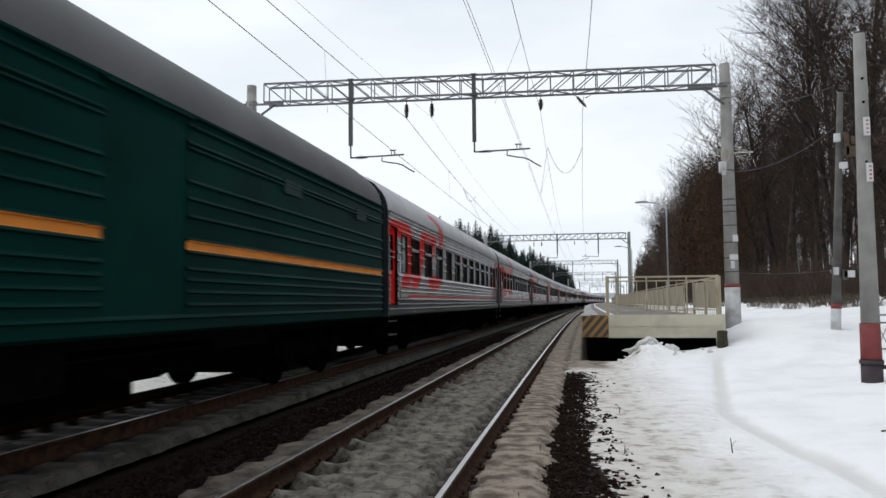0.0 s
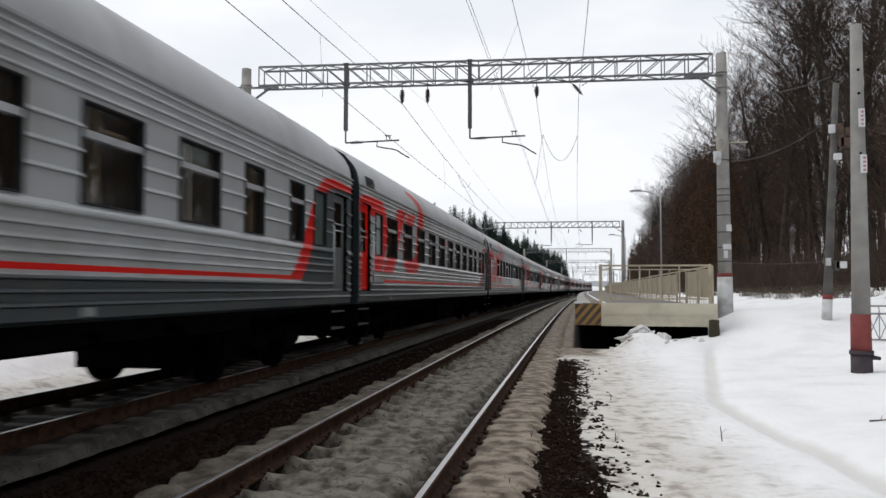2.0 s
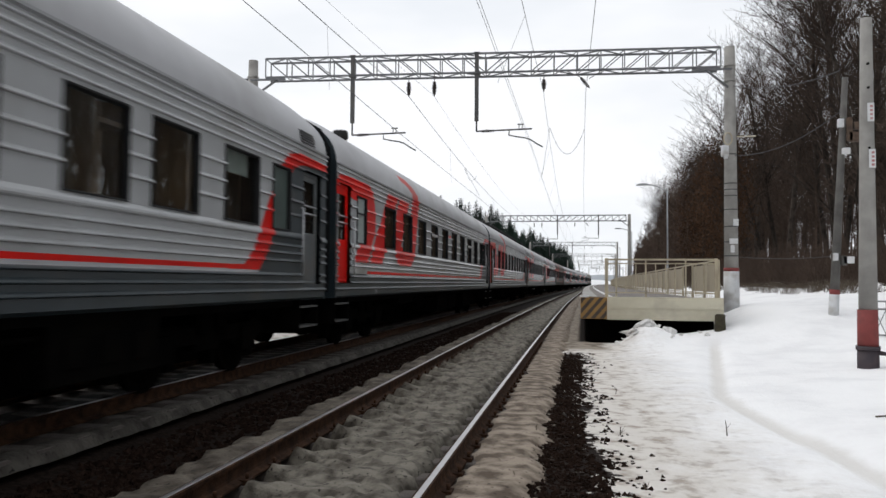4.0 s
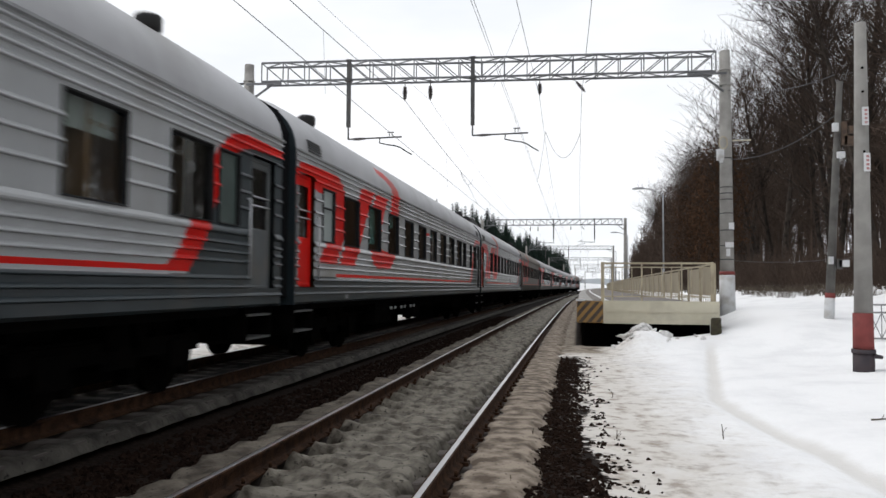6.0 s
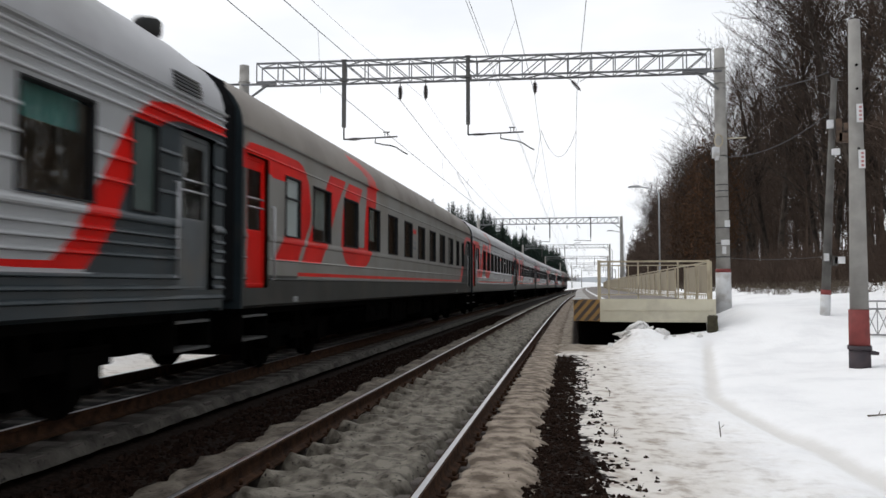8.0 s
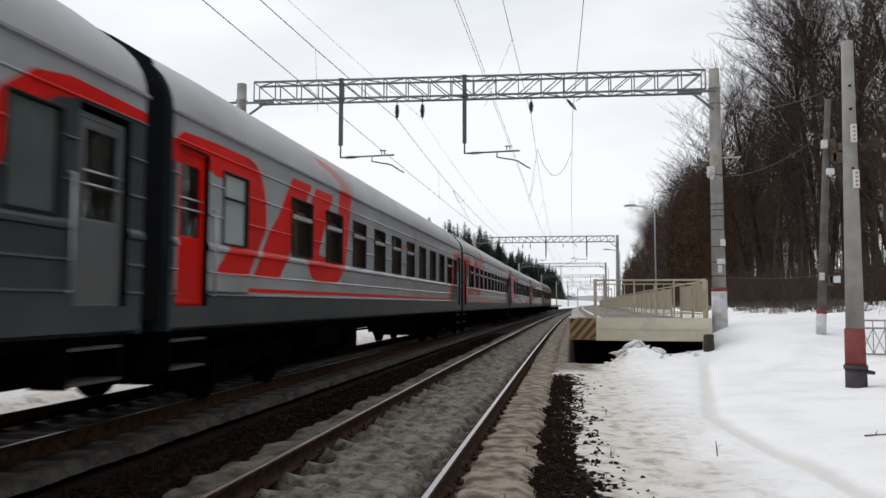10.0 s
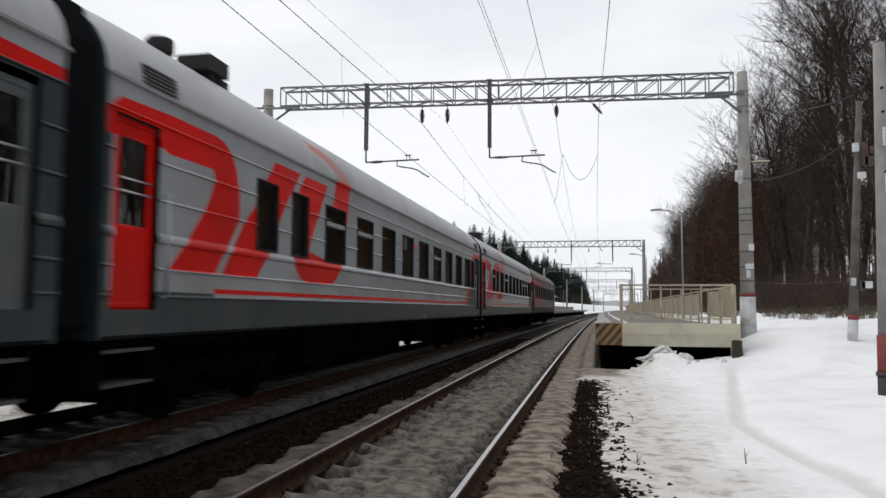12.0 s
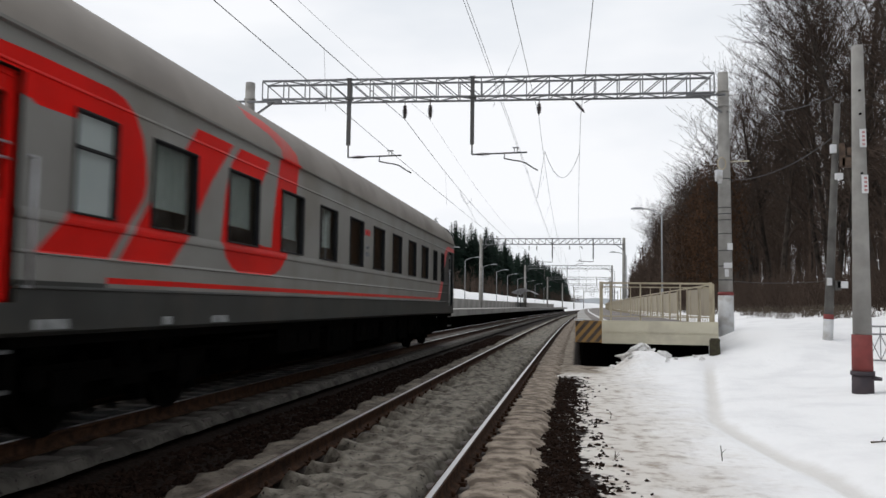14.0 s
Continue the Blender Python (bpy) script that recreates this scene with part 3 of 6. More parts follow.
# some carriages carry the emblem a little further forward, its last stroke in one piece
EMBLEM_FORWARD = [[(y - 0.30 if y > 1.6 else y, z) for y, z in p] for p in EMBLEM[:2]] + [[
    (5.10, 3.50), (6.02, 3.50), (5.62, 2.95), (5.35, 2.45), (5.45, 2.28), (6.0, 2.28), (6.22, 2.38), (6.26, 3.0), (6.42, 3.3), (6.46, 3.68),
    (7.24, 3.68), (7.22, 3.2), (7.05, 2.6), (6.72, 2.22), (6.58, 2.03), (6.3, 1.87), (5.5, 1.83), (5.05, 1.85), (4.76, 2.0), (4.58, 2.25), (4.52, 2.65), (4.68, 3.08), (4.95, 3.3)]]
FORWARD = ("couchette", "wide")
SWOOSH = [(20.35, 1.555), (21.35, 1.555), (21.75, 1.95), (22.05, 2.5), (22.45, 3.05), (22.75, 3.26), (23.1, 3.33), (24.24, 3.36), (24.24, 3.47), (22.95, 3.50), (22.45, 3.42), (22.05, 3.15), (21.6, 2.5), (21.15, 1.85), (20.85, 1.625), (20.35, 1.62)]
REAR_DARK = [(21.35, 1.5), (21.35, 1.555), (21.75, 1.95), (22.05, 2.5), (22.45, 3.05), (22.75, 3.26), (23.1, 3.33), (24.24, 3.36), (24.24, 1.5)]
STRIPE = [(2.5, 1.56), (20.36, 1.56), (20.36, 1.62), (2.5, 1.62)]
FRONT_DARK = [(0.3, 1.0), (0.3, 3.05), (0.42, 3.05), (0.42, 1.55), (2.5, 1.56), (2.5, 1.5), (2.5, 1.0)]



def row(start, pitch, count, width):
    return [(start + pitch * i, start + pitch * i + width) for i in range(count)]


# window bands, carriage type by carriage type
BANDS = {
    "tail": [(1.93, 2.58)] + row(3.25, 1.855, 9, 0.97) + [(20.0, 20.62), (21.45, 22.0)],
    "sleeper": [(1.68, 2.28)] + row(2.80, 1.805, 9, 1.03) + [(19.05, 19.70), (20.78, 21.42), (21.95, 22.60)],
    "vented": [(1.68, 2.35)] + row(3.95, 1.885, 10, 1.0) + [(22.1, 22.7)],
    "compartment": [(1.68, 2.35)] + row(2.98, 1.80, 9, 1.03) + [(18.9, 19.69), (20.85, 21.38), (22.05, 22.75)],
    "kitchen": row(4.45, 1.80, 8, 1.0) + [(18.5, 19.5), (20.22, 21.27), (21.8, 22.48)],
    "dining": row(3.92, 1.833, 10, 1.03) + [(22.1, 22.6)],
    "couchette": [(1.68, 2.28)] + row(2.80, 1.805, 9, 1.03) + [(19.05, 19.70), (20.78, 21.42), (21.95, 22.60)],
    "wide": [(1.60, 2.45)] + row(2.76, 1.828, 9, 1.02) + [(19.15, 19.93), (20.75, 21.5), (22.1, 22.85)],
    "first": [(1.65, 2.42)] + row(4.19, 1.82, 10, 1.02) + [(22.15, 22.85)],
    "second": [(3.64, 4.32), (4.88, 5.52)] + row(6.36, 1.795, 9, 1.04) + [(22.15, 22.65)],
}
FRONT_DOOR = (0.46, 1.24, 1.37, 3.30)
REAR_DOOR = (23.1, 23.95, 1.32, 3.25)

RIBS = {
    "ribbed": [1.26, 1.38, 1.50, 1.72, 1.84, 1.96, 2.12, 2.46, 2.69, 2.92, 3.25, 3.37, 3.48, 3.58],
    "piers": [1.51, 1.80, 2.12, 2.53, 2.93, 3.34],
    "smooth": [1.50, 1.80, 2.12, 3.34],
    "green": [1.27, 1.41, 1.56, 1.70, 1.83, 2.03, 2.17, 2.45, 2.66, 2.86, 3.26, 3.32, 3.53],
}
WIDE_RIB = 2.12
Z_SILL, Z_HEAD = 2.20, 3.16


def side_profile(style):
    """Points (bulge, height) from the sole bar to the gutter; the ribs are rounded swages."""
    size = {"ribbed": 0.033, "green": 0.034, "piers": 0.024, "smooth": 0.014}[style]
    pts = [(-0.05, 1.08), (0.0, 1.12)]
    pts += [(0.0, z) for z in (1.56, 1.62, Z_SILL, Z_HEAD, 1.37, 3.30)]
    for z in RIBS[style]:
        wide = z == WIDE_RIB
        h = 0.055 if wide else 0.029 if style in ("ribbed", "green") else 0.018
        s = size * (1.25 if wide else 1.0)
        pts = [p for p in pts if abs(p[1] - z) > h + 0.004 or p[0] < 0]
        pts += [(0.0, z - h), (s * 0.85, z - h * 0.72), (s, z - h * 0.40), (s * 0.80, z + h * 0.10), (s * 0.42, z + h * 0.55), (0.0, z + h)]
    pts += [(0.0, 3.622), (0.045, 3.632), (0.050, 3.66)]
    pts.sort(key=lambda p: p[1])
    clean = [pts[0]]
    for p in pts[1:]:
        if p[1] - clean[-1][1] > 0.003:
            clean.append(p)
    return clean


def cut_along(bm, polys):
    for poly in polys:
        y0, y1 = min(p[0] for p in poly) - 0.02, max(p[0] for p in poly) + 0.02
        z0, z1 = min(p[1] for p in poly) - 0.02, max(p[1] for p in poly) + 0.02
        for (ya, za), (yb, zb) in zip(poly, poly[1:] + poly[:1]):
            ea, eb = sorted((ya, yb))
            fa, fb = sorted((za, zb))
            faces = [f for f in bm.faces if max(v.co.y for v in f.verts) + MID > ea - 0.01 and min(v.co.y for v in f.verts) + MID < eb + 0.01
                     and max(v.co.z for v in f.verts) > fa - 0.01 and min(v.co.z for v in f.verts) < fb + 0.01]
            if not faces:
                continue
            geom = set(faces)
            for f in faces:
                geom.update(f.edges)
                geom.update(f.verts)
            bmesh.ops.bisect_plane(bm, geom=list(geom), dist=1e-5, plane_co=(0, ya - MID, za), plane_no=Vector((0, zb - za, -(yb - ya))).normalized())


def side_mesh(style, openings, emblem=EMBLEM):
    prof = side_profile(style)
    ys = {0.3, 24.24, 1.3, 22.9}
    for a, b, _, _ in openings:
        ys |= {a, b}
    ys |= {2.5, 20.36, 0.42}
    y = 1.0
    while y < 24:
        if min(abs(y - v) for v in ys) > 0.35:
            ys.add(y)
        y += 0.9
    ys = sorted(ys)
    bm = bmesh.new()
    grid = [[bm.verts.new((HALF + b, y - MID, z)) for b, z in prof] for y in ys]
    for i in range(len(ys) - 1):
        for j in range(len(prof) - 1):
            yc, zc = (ys[i] + ys[i + 1]) / 2, (prof[j][1] + prof[j + 1][1]) / 2
            if any(a < yc < b and c < zc < d for a, b, c, d in openings):
                continue
            bm.faces.new((grid[i][j], grid[i + 1][j], grid[i + 1][j + 1], grid[i][j + 1]))
    bmesh.ops.delete(bm, geom=[v for v in bm.verts if not v.link_faces], context="VERTS")
    if style != "green":
        cut_along(bm, emblem + [SWOOSH, STRIPE])
        for f in bm.faces:
            c = f.calc_center_median()
            y, z = c.y + MID, c.z
            if any(inside(p, y, z) for p in emblem) or inside(SWOOSH, y, z) or inside(STRIPE, y, z):
                f.material_index = 1
            elif z < 1.52 or inside(REAR_DARK, y, z) or inside(FRONT_DARK, y, z):
                f.material_index = 2
    else:
        for f in bm.faces:
            c = f.calc_center_median()
            if 2.04 < c.z < 2.16:
                f.material_index = 1
    return finish("side_wall", bm, [M_GREEN, M_YELLOW] if style == "green" else ([M_DUSTY, M_RED, M_DARK_DUSTY] if style == "smooth" else [M_GREYBLUE if style == "piers" else M_GREY, M_RED, M_DARK]))


def roof_mesh(style, material, shift=0.0):
    bm = bmesh.new()
    low = 1.0 if style in ("ribbed", "green") else 0.95
    half = [(x, GUTTER + (z - GUTTER) * low) for x, z in ROOF_ARC]
    arc = half + [(-x, z) for x, z in half[-2::-1]]
    ys = [0.3, 0.9, 1.6] + [2.5 + i for i in range(20)] + [22.9, 23.6, 24.24]
    rows = []
    for y in ys:
        drop = 0.10 if y in (0.3, 24.24) else (0.02 if y in (0.9, 23.6) else 0.0)
        rows.append([bm.verts.new((x, y - MID, z - drop * (z - GUTTER) / 1.12)) for x, z in arc])
    for a, b in zip(rows, rows[1:]):
        for i in range(len(arc) - 1):
            bm.faces.new((a[i], b[i], b[i + 1], a[i + 1])).smooth = True
    if style != "green":
        curl = [(y - shift, z) for y, z in EMBLEM_ROOF[0]]
        cut_along(bm, [curl])
        for f in bm.faces:
            c = f.calc_center_median()
            f.smooth = True
            if c.x > 0 and inside(curl, c.y + MID, c.z):
                f.material_index = 1
    me = finish("roof", bm, [material, M_FADED if style == "piers" else M_ROOFRED])
    return me


def end_mesh(material, low=0.99):
    """The end wall with its door opening; the outside looks to -y."""
    bm = bmesh.new()
    arc = [(x, GUTTER + (z - GUTTER) * low * (1 - 0.10 / 1.12)) for x, z in ROOF_ARC]
    outer = [(1.55, 1.08)] + arc + [(-x, z) for x, z in arc[-2::-1]] + [(-1.55, 1.08)]
    front = [bm.verts.new((x, 0.0, z)) for x, z in outer]
    back = [bm.verts.new((x, 0.05, z)) for x, z in outer]
    bm.faces.new(front)
    bm.faces.new(back[::-1])
    for i in range(len(outer)):
        j = (i + 1) % len(outer)
        bm.faces.new((front[i], back[i], back[j], front[j]))
    return finish("end_wall", bm, material)


def bellows_mesh():
    """Folded rubber tube, closed against the end wall."""
    bm = bmesh.new()
    rings = []
    for k, y in enumerate((-0.30, -0.24, -0.18, -0.12, -0.06, 0.0, 0.06, 0.12, 0.18, 0.24, 0.32)):
        s = 0.055 if k % 2 else 0.0
        x, lo, hi = 1.44 - s, 1.2 + s, 4.52 - s
        rings.append([bm.verts.new((a, y, z)) for a, z in ((-x, lo), (x, lo), (x, hi - 0.62), (x - 0.22, hi - 0.22), (x - 0.65, hi), (-x + 0.65, hi), (-x + 0.22, hi - 0.22), (-x, hi - 0.62))])
    for a, b in zip(rings, rings[1:]):
        for i in range(8):
            bm.faces.new((a[i], a[(i + 1) % 8], b[(i + 1) % 8], b[i]))
    bm.faces.new(rings[0])
    bm.faces.new(rings[-1])
    return finish("gangway_bellows", bm, M_RUBBER)


def bogie_mesh():
    bm = bmesh.new()
    for s in (-1, 1):
        x = s * 1.02
        box(bm, x - 0.09, x + 0.09, -1.75, 1.75, 0.50, 0.72)
        for w in (-1.2, 1.2):
            box(bm, x - 0.14, x + 0.14, w - 0.24, w + 0.24, 0.32, 0.66)
            for d in (-0.34, 0.34):
                tube(bm, (x, w + d, 0.42), (x, w + d, 0.78), 0.09, sides=8)
        box(bm, x - 0.07, x + 0.07, -0.35, 0.35, 0.40, 0.98)
    box(bm, -1.0, 1.0, -0.25, 0.25, 0.55, 0.95)
    for w in (-1.2, 1.2):
        tube(bm, (-0.85, w, 0.475), (0.85, w, 0.475), 0.09, sides=10)
        for d in (-0.62, 0.62):
            box(bm, -0.86, 0.86, w + d - 0.06, w + d + 0.06, 0.24, 0.62)
            box(bm, 0.70, 0.88, w + d - 0.10, w + d + 0.10, 0.16, 0.80)
    # black filler boxes, added to close the view through the shaded bogie
    box(bm, -0.6, 0.6, -1.7, 1.7, 0.62, 1.0)
    box(bm, 0.55, 0.72, -0.85, 0.85, 0.22, 0.60)
    tube(bm, (1.12, -0.28, 0.62), (1.12, -0.28, 1.0), 0.11, sides=10)
    tube(bm, (1.12, 0.28, 0.62), (1.12, 0.28, 1.0), 0.11, sides=10)
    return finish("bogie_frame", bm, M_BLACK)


def wheel_mesh():
    bm = bmesh.new()
    prof = [(0.18, -0.07), (0.40, -0.05), (0.475, -0.065), (0.475, 0.065), (0.50, 0.07), (0.50, 0.095), (0.40, 0.06), (0.18, 0.08)]
    rings = [[bm.verts.new((o, r * math.cos(2 * math.pi * i / 24), 0.475 + r * math.sin(2 * math.pi * i / 24))) for i in range(24)] for r, o in prof]
    for a, b in zip(rings, rings[1:]):
        for i in range(24):
            bm.faces.new((a[i], a[(i + 1) % 24], b[(i + 1) % 24], b[i]))
    bm.faces.new(rings[0])
    bm.faces.new(rings[-1])
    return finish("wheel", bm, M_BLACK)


def underframe_mesh(seed, gap):
    """Sole bars, boxes, tanks and pipes below the floor; the stretches named by gap (start, end, start, end) are open from side to side."""
    rnd = random.Random(seed)
    bm = bmesh.new()
    box(bm, -1.42, 1.42, -MID + 0.35, MID - 0.35, 0.98, 1.16)
    box(bm, -0.35, 0.35, -MID + 0.1, MID - 0.1, 0.86, 1.05)

    def clear(a, b):
        return all(b < lo or a > hi for lo, hi in zip(gap[::2], gap[1::2]))

    y = -6.3
    while y < 5.6:
        w = rnd.uniform(0.8, 2.1)
        if not clear(y, y + w):
            d = rnd.uniform(0.10, 0.18)
            box(bm, 0.75, 1.38, y, y + w, 1.0 - d, 1.0)
        elif rnd.random() < 0.70:
            d = rnd.uniform(0.36, 0.62)
            box(bm, 0.65, 1.40, y, y + w, 1.0 - d, 1.0)
            box(bm, -1.40, -0.65, y, y + w, 1.0 - d * 0.9, 1.0)
            for k in range(3):
                box(bm, 1.40, 1.425, y + w * (0.12 + 0.3 * k), y + w * (0.28 + 0.3 * k), 1.0 - d * 0.75, 1.0 - d * 0.25)
        else:
            tube(bm, (0.9, y, 0.72), (0.9, y + w, 0.72), 0.2, sides=12)
            tube(bm, (-0.9, y, 0.72), (-0.9, y + w, 0.72), 0.2, sides=12)
        y += w + rnd.uniform(0.15, 0.6)
    # black inner boxes, added as filler where deep shade hides the far side
    y = -6.7
    while y < 6.2:
        w = rnd.uniform(1.0, 1.8)
        if clear(y, y + w):
            box(bm, -0.60, 0.60, y, y + w, rnd.uniform(0.18, 0.28), 0.98)
        y += w + 0.02
    for yy in (-MID + 0.5, MID - 1.3):
        box(bm, -0.7, 0.7, yy, yy + 0.8, 0.55, 1.0)
    tube(bm, (1.3, -6.5, 0.88), (1.3, 6.5, 0.86), 0.03, sides=6)
    tube(bm, (1.1, -8.0, 0.78), (1.1, 8.0, 0.80), 0.025, sides=6)
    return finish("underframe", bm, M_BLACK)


def step_meshes():
    """One tread and one side bracket of the entrance steps."""
    bm = bmesh.new()
    box(bm, 1.14, 1.52, -0.42, 0.42, 0.0, 0.03)
    tread = finish("step", bm, M_IRON)
    bm = bmesh.new()
    box(bm, 1.15, 1.52, -0.02, 0.02, 0.60, 1.10)
    return tread, finish("bracket", bm, M_BLACK)


def window_parts():
    """Frame, transom and pane of one window of width w, set in the side."""
    made = {}

    def get(w, kind, z0=Z_SILL, z1=Z_HEAD):
        key = (round(w, 2), kind, z0)
        if key in made:
            return made[key]
        t, g = 0.014, 0.016
        bm = bmesh.new()
        loops = []
        for x, e in ((HALF - 0.06, -t), (HALF + 0.020, -t), (HALF + 0.024, -t * 0.6), (HALF + 0.022, g * 0.4), (HALF - 0.03, g), (HALF - 0.06, g)):
            loops.append([bm.verts.new((x, y, z)) for y, z in ((e, z0 + e), (w - e, z0 + e), (w - e, z1 - e), (e, z1 - e))])
        for a, b in zip(loops, loops[1:] + loops[:1]):
            for i in range(4):
                bm.faces.new((a[i], a[(i + 1) % 4], b[(i + 1) % 4], b[i]))
        rim = finish("window_frame", bm, M_FRAME)
        bar = None
        if kind in ("transom", "frost"):
            bm = bmesh.new()
            zt, h = (z1 - 0.30, 0.036) if kind == "transom" else (z1 - 0.34, 0.012)
            box(bm, HALF - 0.05, HALF + 0.012, g, w - g, zt - h, zt + h)
            bar = finish("transom", bm, M_ALU if kind == "transom" else M_FRAME)
        bm = bmesh.new()
        box(bm, HALF - 0.048, HALF - 0.040, 0, w, z0, z1)
        pane = finish("pane", bm, {"frost": M_FROST, "tinted": M_TINTED}.get(kind, M_GLASS))
        made[key] = (rim, pane, bar)
        return made[key]
    return get


get_window = window_parts()


def curtain_mesh(w, drop, material):
    bm = bmesh.new()
    n = 22
    top = [bm.verts.new((HALF - 0.13 + 0.018 * math.sin(i * 1.7), w * i / n, Z_HEAD + 0.02)) for i in range(n + 1)]
    low = [bm.verts.new((HALF - 0.13 + 0.022 * math.sin(i * 1.7 + 0.3), w * i / n, Z_HEAD - drop)) for i in range(n + 1)]
    for i in range(n):
        bm.faces.new((top[i], top[i + 1], low[i + 1], low[i])).smooth = True
    return finish("curtain", bm, material)


CURTAINS = {d: curtain_mesh(0.95, d, M_CURTAIN) for d in (0.72, 0.30)}
BLINDS = {d: curtain_mesh(0.97, d, M_BLIND) for d in (0.80, 0.30)}


def door_mesh(color, w, z0, z1):
    """Leaf with a window opening, its pane and the two bars across it."""
    x = HALF - 0.07
    wz0, wz1 = 2.22, 3.10
    a, b = w * 0.24, w * 0.86
    bm = bmesh.new()
    loops = []
    for xx, (p, q, c, d) in ((x - 0.03, (a, b, wz0, wz1)), (x - 0.03, (0, w, z0, z1)), (x, (0, w, z0, z1)), (x + 0.012, (0.03, w - 0.03, z0 + 0.03, z1 - 0.03)),
                             (x + 0.012, (0.06, w - 0.06, z0 + 0.06, z1 - 0.06)), (x, (0.07, w - 0.07, z0 + 0.07, z1 - 0.07)), (x, (a - 0.02, b + 0.02, wz0 - 0.02, wz1 + 0.02)), (x - 0.008, (a, b, wz0, wz1))):
        loops.append([bm.verts.new((xx, y, z)) for y, z in ((p, c), (q, c), (q, d), (p, d))])
    for f, g in zip(loops, loops[1:] + loops[:1]):
        for i in range(4):
            bm.faces.new((f[i], f[(i + 1) % 4], g[(i + 1) % 4], g[i]))
    leaf = finish("door", bm, color)
    bm = bmesh.new()
    box(bm, x - 0.022, x - 0.014, a, b, wz0, wz1)
    pane = finish("pane", bm, M_GLASS)
    bm = bmesh.new()
    tube(bm, (x + 0.02, a - 0.03, 0), (x + 0.02, b + 0.03, 0), 0.014, sides=6)
    return leaf, pane, finish("window_bar", bm, M_ALU)


def add_door(parts, parent, y, label):
    leaf, pane, bar = parts
    d = part("door", leaf, None, parent, label, m=pose(0, y, 0))
    part("pane", pane, None, d)
    for z in (2.55, 2.68):
        part("window_bar", bar, None, d, m=pose(0, 0, z))


def handrail_mesh():
    bm = bmesh.new()
    tube(bm, (HALF + 0.05, 0, 1.5), (HALF + 0.05, 0, 2.6), 0.016, sides=6)
    for z in (1.5, 2.6):
        tube(bm, (HALF - 0.02, 0, z), (HALF + 0.05, 0, z), 0.014, sides=6)
    return finish("handrail", bm, M_ALU)


def vent_mesh():
    bm = bmesh.new()
    lathe(bm, 0, 0, [(0.07, -0.1), (0.07, 0.09), (0.155, 0.10), (0.175, 0.13), (0.175, 0.27), (0.15, 0.30), (0.05, 0.315)], sides=16)
    return finish("roof_vent", bm, M_ROOFIRON)


def kitchen_mesh():
    bm = bmesh.new()
    prof = [(0.0, 0.0), (0.4, 0.14), (2.2, 0.14), (3.0, 0.0)]
    lo = [bm.verts.new((-0.75, y, z)) for y, z in prof]
    hi = [bm.verts.new((0.75, y, z)) for y, z in prof]
    base0 = [bm.verts.new((-0.95, y, -0.22)) for y, z in prof]
    base1 = [bm.verts.new((0.95, y, -0.22)) for y, z in prof]
    for i in range(3):
        bm.faces.new((lo[i], lo[i + 1], hi[i + 1], hi[i]))
        bm.faces.new((base0[i], base0[i + 1], lo[i + 1], lo[i]))
        bm.faces.new((base1[i], base1[i + 1], hi[i + 1], hi[i]))
    for y in (0.45, 1.0, 1.55, 2.1):
        tube(bm, (0.40, y, 0.08), (0.40, y, 0.20), 0.12, sides=12)
        box(bm, 0.18, 0.62, y - 0.2, y + 0.22, 0.18, 0.26)
    box(bm, 0.5, 0.9, 2.3, 2.9, -0.1, 0.10)
    return finish("roof_hood", bm, M_ROOFIRON)


def aircon_mesh():
    bm = bmesh.new()
    box(bm, -0.16, 0.16, 0.88, 1.16, -0.12, 0.20)
    box(bm, -0.24, 0.24, 0.70, 1.26, 0.17, 0.38)
    box(bm, -0.20, 0.20, 1.10, 1.34, 0.02, 0.14)
    return finish("roof_ventilator", bm, M_ROOFIRON)


def louvre_mesh():
    bm = bmesh.new()
    for k in range(6):
        z = 3.66 + k * 0.045
        x = 1.556 - max(0, z - 3.78) * 0.32
        box(bm, x - 0.05, x + 0.02, 0, 0.62, z, z + 0.022)
    return finish("louvre", bm, M_IRON)


SIDES = {}
for style, band in (("smooth", "tail"), ("ribbed", "sleeper"), ("ribbed", "vented"), ("ribbed", "compartment"), ("ribbed", "kitchen"), ("ribbed", "dining"), ("ribbed", "couchette"), ("piers", "wide"), ("piers", "first"), ("piers", "second")):
    SIDES[band] = side_mesh(style, [(a, b, Z_SILL, Z_HEAD) for a, b in BANDS[band]] + [FRONT_DOOR, REAR_DOOR], EMBLEM_FORWARD if band in FORWARD else EMBLEM)
ROOFS = {s: roof_mesh(s, M_ROOF_DUSTY if s == "smooth" else M_ROOF) for s in ("ribbed", "piers", "smooth")}
ROOFS_FORWARD = {s: roof_mesh(s, M_ROOF, 0.43) for s in ("ribbed", "piers")}
END_ME, END_LOW, END_GREEN, BELLOWS_ME, BOGIE_ME, WHEEL_ME = end_mesh(M_DARK), end_mesh(M_DARK, 0.94), end_mesh(M_GREEN), bellows_mesh(), bogie_mesh(), wheel_mesh()
